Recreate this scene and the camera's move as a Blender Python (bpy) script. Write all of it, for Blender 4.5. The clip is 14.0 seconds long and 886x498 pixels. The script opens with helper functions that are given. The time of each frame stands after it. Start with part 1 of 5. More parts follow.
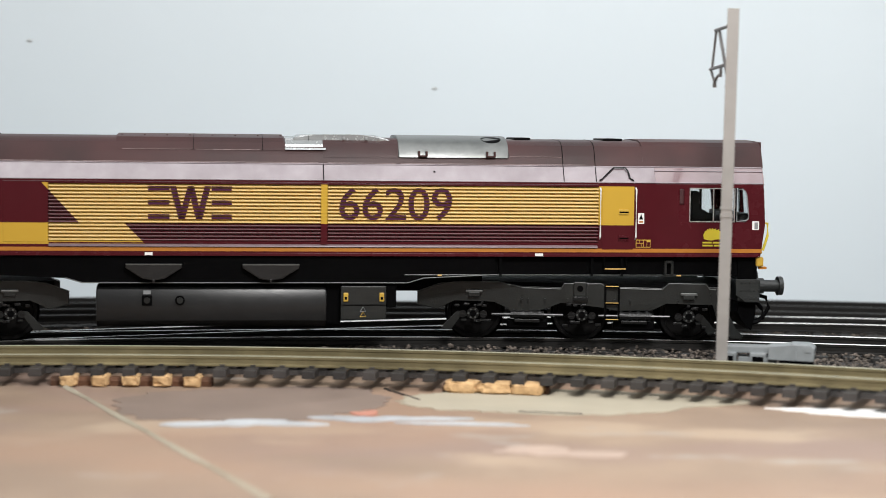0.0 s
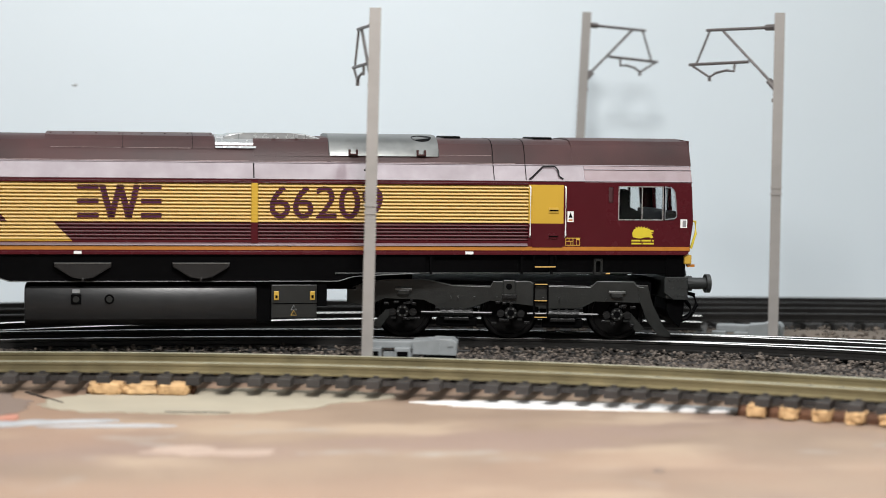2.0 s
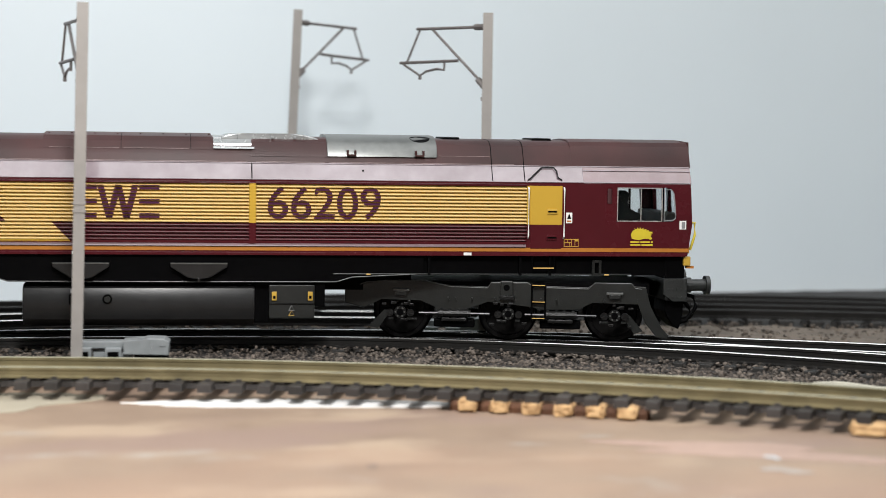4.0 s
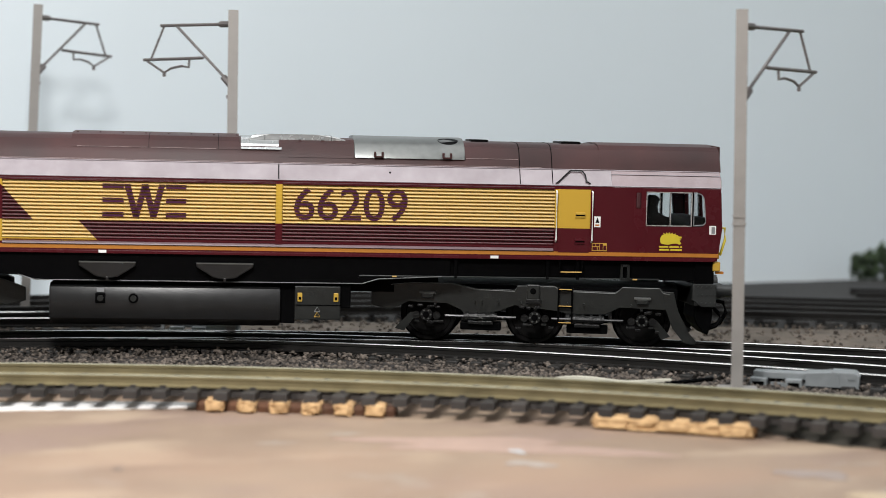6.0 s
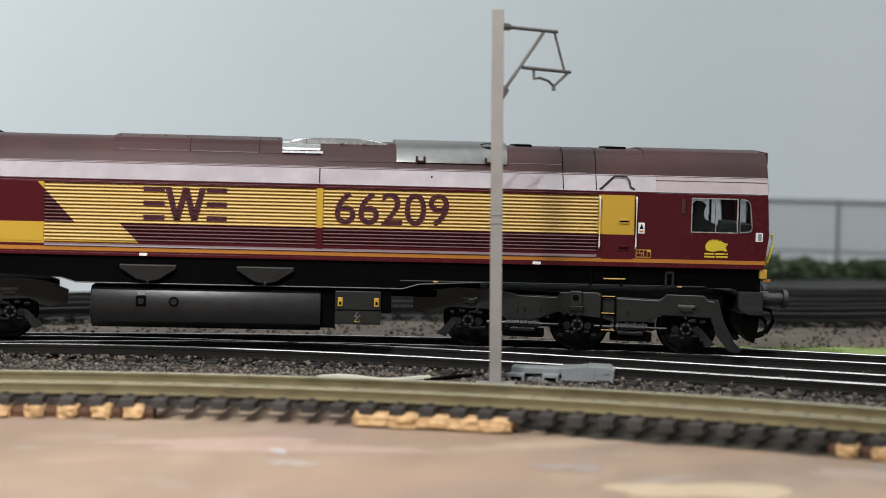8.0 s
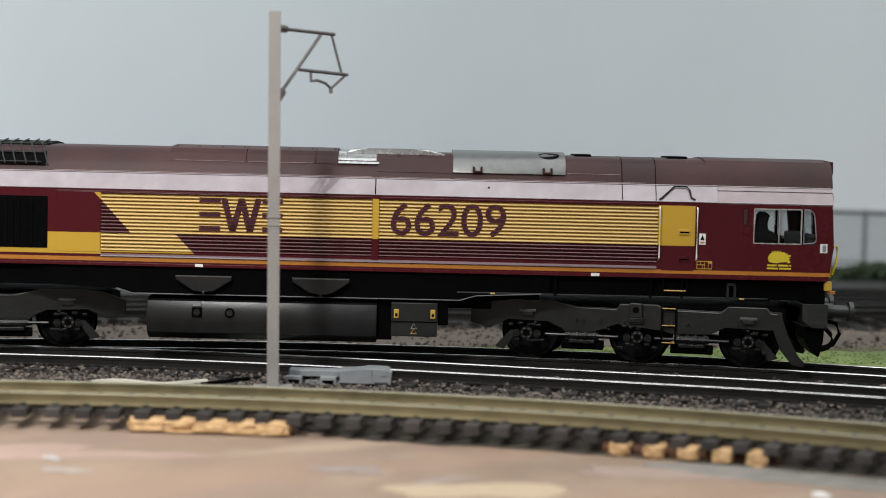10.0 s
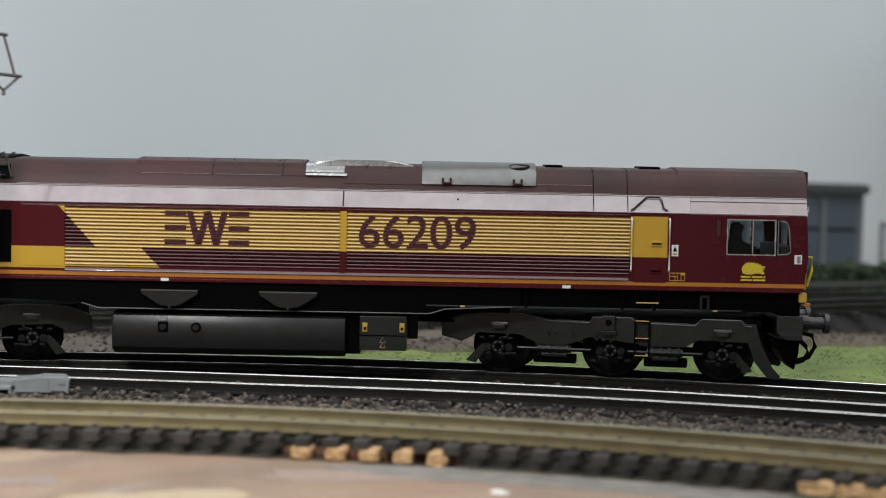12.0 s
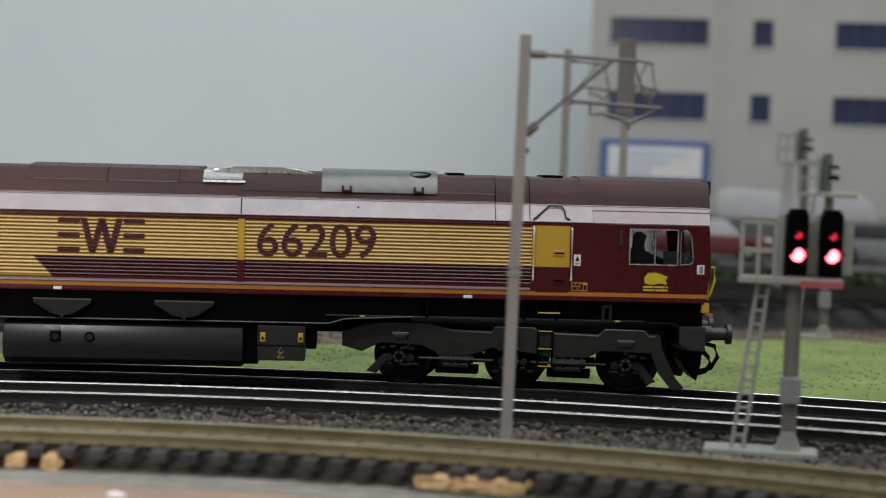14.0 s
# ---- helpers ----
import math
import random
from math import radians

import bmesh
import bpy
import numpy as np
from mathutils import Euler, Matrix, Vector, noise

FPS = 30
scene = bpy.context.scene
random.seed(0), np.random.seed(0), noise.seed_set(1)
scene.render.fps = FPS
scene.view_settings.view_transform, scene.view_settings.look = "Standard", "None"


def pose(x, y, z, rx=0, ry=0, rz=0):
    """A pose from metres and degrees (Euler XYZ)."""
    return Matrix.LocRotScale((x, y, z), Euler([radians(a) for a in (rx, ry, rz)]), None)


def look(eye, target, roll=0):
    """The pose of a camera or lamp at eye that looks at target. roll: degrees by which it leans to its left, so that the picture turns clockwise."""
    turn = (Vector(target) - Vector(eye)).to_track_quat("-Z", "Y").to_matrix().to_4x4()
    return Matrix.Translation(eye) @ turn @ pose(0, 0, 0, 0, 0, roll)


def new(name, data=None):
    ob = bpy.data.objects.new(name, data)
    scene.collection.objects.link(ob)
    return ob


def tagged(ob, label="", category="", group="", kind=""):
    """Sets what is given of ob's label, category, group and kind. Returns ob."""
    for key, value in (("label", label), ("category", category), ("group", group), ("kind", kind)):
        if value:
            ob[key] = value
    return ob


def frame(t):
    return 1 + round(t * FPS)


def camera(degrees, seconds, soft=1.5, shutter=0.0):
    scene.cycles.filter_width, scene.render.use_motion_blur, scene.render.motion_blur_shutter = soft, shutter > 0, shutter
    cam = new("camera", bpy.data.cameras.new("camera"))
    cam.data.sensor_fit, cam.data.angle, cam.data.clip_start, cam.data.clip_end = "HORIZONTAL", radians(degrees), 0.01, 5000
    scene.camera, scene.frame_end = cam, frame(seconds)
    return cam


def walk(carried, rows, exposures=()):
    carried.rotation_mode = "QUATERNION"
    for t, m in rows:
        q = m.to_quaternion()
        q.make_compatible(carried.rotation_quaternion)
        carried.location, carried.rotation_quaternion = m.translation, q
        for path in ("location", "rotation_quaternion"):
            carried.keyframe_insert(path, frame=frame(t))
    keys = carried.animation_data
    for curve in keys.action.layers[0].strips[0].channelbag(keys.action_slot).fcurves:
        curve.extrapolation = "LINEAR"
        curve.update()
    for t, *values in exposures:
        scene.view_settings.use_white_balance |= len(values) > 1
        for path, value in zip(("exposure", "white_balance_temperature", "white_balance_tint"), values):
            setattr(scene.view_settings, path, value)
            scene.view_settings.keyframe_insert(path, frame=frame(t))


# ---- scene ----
# A model railway at its true size: a 1:76 diesel of 28 cm on a curve round the camera.
MM = 0.001
EYE = 0.05403
cam = camera(27.0, 14.0, soft=0.55, shutter=0.35)
cam.data.dof.use_dof = True
cam.data.dof.focus_distance = 0.470
cam.data.dof.aperture_fstop = 17.0
CAMERA_ROWS = [
    (0.0, pose(0, 0, EYE, 86.208, -0.422, 0.028)),
    (0.5, pose(0, 0, EYE, 86.206, -0.530, -2.555)),
    (1.0, pose(0, 0, EYE, 86.213, -0.544, -5.479)),
    (1.5, pose(0, 0, EYE, 86.216, -0.559, -8.145)),
    (2.0, pose(0, 0, EYE, 86.232, -0.587, -10.959)),
    (2.5, pose(0, 0, EYE, 86.230, -0.680, -13.376)),
    (3.0, pose(0, 0, EYE, 86.241, -0.709, -15.794)),
    (3.5, pose(0, 0, EYE, 86.251, -0.803, -17.772)),
    (4.0, pose(0, 0, EYE, 86.261, -0.799, -19.863)),
    (6.5, pose(0, 0, EYE, 86.349, -1.007, -29.643)),
    (7.0, pose(0, 0, EYE, 86.368, -0.996, -31.637)),
    (7.5, pose(0, 0, EYE, 86.395, -1.073, -33.597)),
    (8.0, pose(0, 0, EYE, 86.418, -1.085, -35.177)),
    (10.5, pose(0, 0, EYE, 86.742, -1.478, -44.266)),
    (11.0, pose(0, 0, EYE, 86.849, -1.533, -46.683)),
    (11.5, pose(0, 0, EYE, 86.943, -1.561, -49.219)),
    (12.0, pose(0, 0, EYE, 87.019, -1.543, -51.969)),
    (12.5, pose(0, 0, EYE, 87.117, -1.780, -54.559)),
    (13.0, pose(0, 0, EYE, 87.230, -1.900, -57.756)),
    (13.5, pose(0, 0, EYE, 87.282, -2.009, -60.868)),
    (14.0, pose(0, 0, EYE, 87.340, -2.066, -63.759)),
]
walk(cam, CAMERA_ROWS)

# how far the middle of the engine has gone along its track
TRAVEL = [
    (0.0, -0.05163),
    (0.5, -0.03404),
    (1.0, -0.01437),
    (1.5, 0.00339),
    (2.0, 0.02268),
    (2.5, 0.04071),
    (3.0, 0.06027),
    (3.5, 0.07818),
    (4.0, 0.09766),
    (6.5, 0.18964),
    (7.0, 0.20875),
    (7.5, 0.22633),
    (8.0, 0.24526),
    (10.5, 0.33691),
    (11.0, 0.35596),
    (11.5, 0.37408),
    (12.0, 0.39311),
    (12.5, 0.41080),
    (13.0, 0.42976),
    (13.5, 0.44723),
    (14.0, 0.46425),
]
TRACK = (0.00000, 0.48162, 0.02278, -2.09246, -1.41380, 1.89967)


# ---- the line of the engine's track ----
_S = np.linspace(-0.6, 1.0, 1601)
_a = TRACK[2] + TRACK[3] * _S + TRACK[4] * _S ** 2 + TRACK[5] * _S ** 3
_lo, _hi = np.searchsorted(_S, -0.16), np.searchsorted(_S, 0.60)
_k = np.gradient(_a, _S)
_k[:_lo], _k[_hi:] = _k[_lo], _k[_hi]
_a = np.concatenate([[0], np.cumsum((_k[1:] + _k[:-1]) / 2 * 0.001)])
_a += TRACK[2] - np.interp(0, _S, _a)
_x = np.concatenate([[0], np.cumsum((np.cos(_a[1:]) + np.cos(_a[:-1])) / 2 * 0.001)])
_y = np.concatenate([[0], np.cumsum((np.sin(_a[1:]) + np.sin(_a[:-1])) / 2 * 0.001)])
_x += TRACK[0] - np.interp(0, _S, _x)
_y += TRACK[1] - np.interp(0, _S, _y)


def line(s, off=0.0):
    """The place on the track at s metres and its heading; off: metres to its left, away from the camera."""
    a = float(np.interp(s, _S, _a))
    return (float(np.interp(s, _S, _x)) - off * math.sin(a), float(np.interp(s, _S, _y)) + off * math.cos(a), a)


def around(az, r, z=0.0):
    """A place at az degrees to the right of the y axis and r metres from the origin."""
    return (r * math.sin(radians(az)), r * math.cos(radians(az)), z)


# ---- world, lamps ----
world = bpy.data.worlds.new("room_air")
scene.world = world
world.use_nodes = True
world.node_tree.nodes["Background"].inputs[0].default_value = (0.93, 0.96, 1.0, 1)
world.node_tree.nodes["Background"].inputs[1].default_value = 0.03


def area_lamp(name, where, target, size, size_y, watts, colour):
    lamp = bpy.data.lights.new(name, "AREA")
    lamp.shape, lamp.size, lamp.size_y, lamp.energy, lamp.color = "RECTANGLE", size, size_y, watts, colour
    ob = new(name, lamp)
    ob.matrix_world = look(where, target)
    return ob


area_lamp("desk_light", (0.05, 0.21, 0.215), (0.10, 0.50, 0.02), 0.045, 0.035, 1.0, (1.0, 0.985, 0.97))
area_lamp("ceiling_light", (0.22, -0.35, 1.5), (0.22, -0.34, 0.0), 2.2, 2.0, 33.0, (0.96, 0.982, 1.0))
scene.view_settings.exposure = 0.0


# ---- materials ----
def material(name, colour, rough=0.5, metal=0.0, vary=0.15, scale=300.0, bump=0.0, bump_scale=900.0, second=None, coat=0.0, random_tint=0.0, spec=0.5):
    """A painted or raw surface with grain at two sizes; lengths of the grain are 1/scale metres."""
    m = bpy.data.materials.new(name)
    m.use_nodes = True
    nt = m.node_tree
    b = nt.nodes["Principled BSDF"]
    b.inputs["Roughness"].default_value = rough
    b.inputs["Metallic"].default_value = metal
    b.inputs["Specular IOR Level"].default_value = spec
    b.inputs["Coat Weight"].default_value = coat
    tc = nt.nodes.new("ShaderNodeTexCoord")
    n1 = nt.nodes.new("ShaderNodeTexNoise")
    n1.inputs["Scale"].default_value, n1.inputs["Detail"].default_value = scale, 6.0
    n2 = nt.nodes.new("ShaderNodeTexNoise")
    n2.inputs["Scale"].default_value, n2.inputs["Detail"].default_value = scale * 0.13, 3.0
    for n in (n1, n2):
        nt.links.new(tc.outputs["Object"], n.inputs["Vector"])
    add = nt.nodes.new("ShaderNodeMath")
    nt.links.new(n1.outputs["Fac"], add.inputs[0])
    nt.links.new(n2.outputs["Fac"], add.inputs[1])
    ramp = nt.nodes.new("ShaderNodeMapRange")
    ramp.inputs["From Min"].default_value, ramp.inputs["From Max"].default_value = 0.6, 1.4
    nt.links.new(add.outputs[0], ramp.inputs["Value"])
    mix = nt.nodes.new("ShaderNodeMix")
    mix.data_type = "RGBA"
    dark = tuple(c * (1 - vary) for c in colour)
    light = second or tuple(min(1, c * (1 + vary)) for c in colour)
    mix.inputs["A"].default_value, mix.inputs["B"].default_value = (*dark, 1), (*light, 1)
    nt.links.new(ramp.outputs["Result"], mix.inputs["Factor"])
    out = mix.outputs["Result"]
    if random_tint:
        info = nt.nodes.new("ShaderNodeNewGeometry") if random_tint > 1 else nt.nodes.new("ShaderNodeObjectInfo")
        src = info.outputs["Random Per Island"] if random_tint > 1 else info.outputs["Random"]
        hv = nt.nodes.new("ShaderNodeHueSaturation")
        mr = nt.nodes.new("ShaderNodeMapRange")
        amount = random_tint - 1 if random_tint > 1 else random_tint
        mr.inputs["To Min"].default_value, mr.inputs["To Max"].default_value = 1 - amount, 1 + amount
        nt.links.new(src, mr.inputs["Value"])
        nt.links.new(mr.outputs["Result"], hv.inputs["Value"])
        nt.links.new(out, hv.inputs["Color"])
        out = hv.outputs["Color"]
    nt.links.new(out, b.inputs["Base Color"])
    rr = nt.nodes.new("ShaderNodeMapRange")
    rr.inputs["To Min"].default_value, rr.inputs["To Max"].default_value = max(0.02, rough - 0.08), min(1, rough + 0.1)
    nt.links.new(n1.outputs["Fac"], rr.inputs["Value"])
    nt.links.new(rr.outputs["Result"], b.inputs["Roughness"])
    if bump:
        nb = nt.nodes.new("ShaderNodeTexNoise")
        nb.inputs["Scale"].default_value, nb.inputs["Detail"].default_value = bump_scale, 5.0
        nt.links.new(tc.outputs["Object"], nb.inputs["Vector"])
        bp = nt.nodes.new("ShaderNodeBump")
        bp.inputs["Strength"].default_value, bp.inputs["Distance"].default_value = bump, 0.0004
        nt.links.new(nb.outputs["Fac"], bp.inputs["Height"])
        nt.links.new(bp.outputs["Normal"], b.inputs["Normal"])
    return m


def glow(name, colour, strength):
    m = bpy.data.materials.new(name)
    m.use_nodes = True
    b = m.node_tree.nodes["Principled BSDF"]
    b.inputs["Base Color"].default_value = (*colour, 1)
    b.inputs["Emission Color"].default_value = (*colour, 1)
    b.inputs["Emission Strength"].default_value = strength
    return m


def glass(name, tint=(0.9, 0.95, 0.97), rough=0.02):
    m = bpy.data.materials.new(name)
    m.use_nodes = True
    b = m.node_tree.nodes["Principled BSDF"]
    b.inputs["Base Color"].default_value = (*tint, 1)
    b.inputs["Roughness"].default_value = rough
    b.inputs["Transmission Weight"].default_value = 1.0
    b.inputs["IOR"].default_value = 1.08
    return m


MAROON = (0.060, 0.0065, 0.010)
GOLD = (0.47, 0.29, 0.038)


def livery(name, rough, gold_colour, coat, spec):
    """The engine's two-colour paint: gold bands with slanted ends on maroon, by the place on the body."""
    m = material(name, MAROON, rough, 0.0, 0.08, 200.0, 0.0, coat=coat, spec=spec)
    nt = m.node_tree
    b = nt.nodes["Principled BSDF"]
    base = b.inputs["Base Color"].links[0].from_socket
    tc = nt.nodes.new("ShaderNodeTexCoord")
    sep = nt.nodes.new("ShaderNodeSeparateXYZ")
    nt.links.new(tc.outputs["Object"], sep.inputs[0])

    def op(kind, a, c):
        n = nt.nodes.new("ShaderNodeMath")
        n.operation = kind
        for i, v in enumerate((a, c)):
            if isinstance(v, (int, float)):
                n.inputs[i].default_value = v
            else:
                nt.links.new(v, n.inputs[i])
        return n.outputs[0]

    x, z = sep.outputs["X"], sep.outputs["Z"]
    upper = op("MULTIPLY", op("GREATER_THAN", z, BAND), op("LESS_THAN", z, 0.0398))
    # the slanted front of the upper band, then its rear end at the cab door
    slope_a = op("ADD", x, op("MULTIPLY", op("SUBTRACT", z, BAND), 0.92))
    upper = op("MULTIPLY", upper, op("MULTIPLY", op("GREATER_THAN", slope_a, -0.0405), op("LESS_THAN", x, DOOR_B)))
    lower = op("MULTIPLY", op("LESS_THAN", z, BAND), op("GREATER_THAN", z, 0.0248))
    slope_b = op("ADD", x, op("MULTIPLY", op("SUBTRACT", z, BAND), 0.98))
    lower = op("MULTIPLY", lower, op("LESS_THAN", slope_b, -0.0297))
    gold = op("MAXIMUM", upper, lower)
    mix = nt.nodes.new("ShaderNodeMix")
    mix.data_type = "RGBA"
    mix.inputs["B"].default_value = (*gold_colour, 1)
    nt.links.new(gold, mix.inputs["Factor"])
    nt.links.new(base, mix.inputs["A"])
    nt.links.new(mix.outputs["Result"], b.inputs["Base Color"])
    return m


def along(p):
    """Millimetres along the engine from its middle for a reading p on a side elevation."""
    return 19 + (p - 575) * 0.13717 + 0.5 * 1.2196e-5 * ((p - 419) ** 2 - 156 ** 2)


BAND = 0.0300
DOOR_A, DOOR_B = along(1066) * MM, along(1124) * MM

PAINT = livery("engine_paint", 0.22, GOLD, 0.08, 0.16)
# The ribs' gold is paler than the panels', with their highlights painted in.
RIB_PAINT = livery("rib_highlight_paint", 0.20, (0.60, 0.41, 0.14), 0.6, 0.45)
MAROON_PAINT = material("maroon_paint", MAROON, 0.25, 0, 0.10, 200, coat=0.04, spec=0.14)
# Both cantrail colours are lightened from the body maroon to hold its sheen.
CANTRAIL = material("maroon_pale_sheen", (0.18, 0.125, 0.14), 0.14, 0.0, 0.25, 160, 0.05, 1500, second=(0.27, 0.225, 0.245), coat=1.0, spec=0.9)
CAB_CANTRAIL = material("maroon_pink_sheen", (0.15, 0.075, 0.085), 0.14, 0.0, 0.25, 160, 0.05, 1500, second=(0.22, 0.145, 0.155), coat=1.0, spec=0.9)
ROOF = material("weathered_roof_paint", (0.026, 0.0125, 0.0125), 0.42, 0, 0.35, 60, 0.1, 2500, second=(0.068, 0.0235, 0.0225), spec=0.24)
SILVER = material("brushed_silver_paint", (0.15, 0.155, 0.15), 0.36, 0.6, 0.25, 350, 0.08, 3000)
BRIGHT_SILVER = material("bright_silver_paint", (0.34, 0.35, 0.35), 0.25, 0.6, 0.12, 500, 0.05, 3000)
BLACK = material("satin_black_frame", (0.0016, 0.0016, 0.0018), 0.5, 0, 0.3, 500, 0.05, 3000, spec=0.03)
BOGIE = material("dark_grey_plastic", (0.0112, 0.0122, 0.0116), 0.34, 0, 0.3, 400, 0.12, 2500, spec=0.38)
# Lighter than the bogie plastic, so that edge highlights sit in the colour.
EDGE = material("edge_highlight_plastic", (0.065, 0.068, 0.065), 0.3, 0, 0.2, 400, spec=0.7)
STEP_EDGE = material("worn_gold_edge", (0.60, 0.37, 0.11), 0.4, 0, 0.15, 500)
OILY = material("oily_black_metal", (0.005, 0.005, 0.005), 0.34, 0.0, 0.3, 500, 0.3, 2500, spec=0.3)
TANK = material("tank_satin_black", (0.0075, 0.0075, 0.0078), 0.34, 0, 0.25, 300, 0.06, 2500, spec=0.42)
WHEEL = material("black_wheel", (0.0025, 0.0022, 0.0022), 0.5, 0.0, 0.2, 400, spec=0.12)
GREY = material("mid_grey_paint", (0.20, 0.205, 0.21), 0.5, 0, 0.15, 500, 0.1, 2500)
ORANGE = material("orange_line_paint", (0.40, 0.150, 0.018), 0.35, 0, 0.1, 500)
GOLD_PAINT = material("gold_yellow_paint", GOLD, 0.35, 0, 0.1, 500)
YELLOW = material("yellow_paint", (0.56, 0.44, 0.025), 0.4, 0, 0.1, 500)
WHITE = material("white_print", (0.72, 0.72, 0.70), 0.5, 0, 0.08, 500)
PURPLE = material("dark_purple_print", (0.050, 0.008, 0.032), 0.4, 0, 0.1, 500, spec=0.25)
CHROME = material("bare_metal_edge", (0.62, 0.62, 0.62), 0.25, 0.9, 0.1, 500)
WINDOW = glass("cab_glass", (0.84, 0.86, 0.86))
RAIL_SIDE = material("tarnished_nickel_rail", (0.150, 0.125, 0.066), 0.42, 0.3, 0.25, 150, 0.1, 1500, second=(0.26, 0.215, 0.115))
RAIL_TOP = material("polished_rail_head", (0.70, 0.69, 0.67), 0.24, 0.95, 0.35, 90)
RAIL_DULL = material("dull_nickel_rail_head", (0.30, 0.285, 0.205), 0.42, 0.6, 0.15, 150)
RAIL_DARK = material("blackened_rail_side", (0.010, 0.009, 0.008), 0.45, 0.3, 0.3, 300)
SLEEPER = material("dark_brown_sleeper_plastic", (0.030, 0.026, 0.024), 0.5, 0, 0.45, 250, 0.4, 2500, random_tint=0.4)
SLEEPER_DARK = material("black_sleeper_plastic", (0.013, 0.0115, 0.010), 0.55, 0, 0.2, 500, 0.3, 2500, random_tint=0.25)
CORK = material("torn_cork", (0.46, 0.26, 0.11), 0.9, 0, 0.3, 600, 0.9, 1500, second=(0.68, 0.45, 0.23))
BALLAST = material("brown_grey_ballast", (0.092, 0.075, 0.062), 0.8, 0, 0.3, 800, 0.3, 3000, random_tint=1.95)
EARTH = material("ballast_bed_earth", (0.032, 0.027, 0.024), 0.95, 0, 0.4, 500, 0.8, 1200)
MAST = material("light_grey_mast_plastic", (0.245, 0.23, 0.215), 0.55, 0, 0.12, 300, 0.1, 2500)
ARM = material("dull_metal_wire", (0.16, 0.145, 0.14), 0.45, 0.5, 0.2, 500)
LATTICE = material("grey_point_motor_plastic", (0.205, 0.22, 0.225), 0.45, 0, 0.15, 400, 0.15, 2500)
HEDGE = material("dark_green_foliage", (0.045, 0.070, 0.032), 0.9, 0, 0.4, 300, 0.4, 1200, random_tint=1.6)
GRASS = material("static_grass", (0.095, 0.160, 0.036), 0.9, 0, 0.4, 45, 0.3, 1500, second=(0.25, 0.315, 0.095), random_tint=1.18)
CONCRETE = material("pale_concrete", (0.42, 0.42, 0.40), 0.8, 0, 0.12, 60, 0.2, 600)


# ---- mesh helpers ----
def part(name, bm, mat, parent, label=""):
    """Links a bmesh, built in millimetres, as one mesh object under a thing or a part."""
    bmesh.ops.scale(bm, vec=(MM, MM, MM), verts=bm.verts)
    bmesh.ops.recalc_face_normals(bm, faces=bm.faces)
    me = bpy.data.meshes.new(name)
    bm.to_mesh(me)
    bm.free()
    me.materials.append(mat)
    ob = new(name, me)
    if parent:
        ob.parent = parent
    return tagged(ob, label)


def smooth(ob, angle=35):
    ob.data.shade_smooth()
    ob.data.set_sharp_from_angle(angle=radians(angle))
    return ob


def empty(name, label, category, group="", kind=""):
    return tagged(new(name), label, category, group, kind)


def box(bm, x0, x1, y0, y1, z0, z1, bevel=0.0):
    r = bmesh.ops.create_cube(bm, size=1.0)
    vs = r["verts"]
    bmesh.ops.scale(bm, vec=(x1 - x0, y1 - y0, z1 - z0), verts=vs)
    bmesh.ops.translate(bm, vec=((x0 + x1) / 2, (y0 + y1) / 2, (z0 + z1) / 2), verts=vs)
    if bevel:
        es = list({e for v in vs for e in v.link_edges})
        bmesh.ops.bevel(bm, geom=es, offset=bevel, segments=2, affect="EDGES", profile=0.6)
    return vs


def boxes(*dims, bevel=0.0):
    bm = bmesh.new()
    for d in dims:
        box(bm, *d, bevel)
    return bm


def prism(profile, axis, a, b, bevel=0.0, bm=None):
    """A closed outline pushed along an axis from a to b. axis x: outline is (y, z); y: (x, z); z: (x, y)."""
    bm = bm or bmesh.new()

    def at(p, t):
        return {"x": (t, p[0], p[1]), "y": (p[0], t, p[1]), "z": (p[0], p[1], t)}[axis]

    v0 = [bm.verts.new(at(p, a)) for p in profile]
    v1 = [bm.verts.new(at(p, b)) for p in profile]
    n = len(profile)
    fs = [bm.faces.new(v0), bm.faces.new(v1[::-1])]
    for i in range(n):
        fs.append(bm.faces.new((v0[i], v1[i], v1[(i + 1) % n], v0[(i + 1) % n])))
    if bevel:
        es = list({e for f in fs[:2] for e in f.edges})
        bmesh.ops.bevel(bm, geom=es, offset=bevel, segments=2, affect="EDGES", profile=0.6)
    return bm


def tube(points, radius, sides=8, bm=None):
    """A round bar along points."""
    bm = bm or bmesh.new()
    pts = [Vector(p) for p in points]
    rings = []
    for i, p in enumerate(pts):
        d = (pts[min(i + 1, len(pts) - 1)] - pts[max(i - 1, 0)]).normalized()
        u = d.cross(Vector((0, 0, 1)))
        if u.length < 1e-3:
            u = d.cross(Vector((0, 1, 0)))
        u.normalize()
        w = d.cross(u)
        rings.append([bm.verts.new(p + radius * (math.cos(k * math.tau / sides) * u + math.sin(k * math.tau / sides) * w)) for k in range(sides)])
    for a, b in zip(rings, rings[1:]):
        for k in range(sides):
            bm.faces.new((a[k], a[(k + 1) % sides], b[(k + 1) % sides], b[k]))
    bm.faces.new(rings[0][::-1])
    bm.faces.new(rings[-1])
    return bm


def disc(x, y0, y1, z, r, sides=32, bm=None):
    """A cylinder lying along y."""
    bm = bm or bmesh.new()
    return prism([(x + r * math.cos(i * math.tau / sides), z + r * math.sin(i * math.tau / sides)) for i in range(sides)], "y", y0, y1, bm=bm)


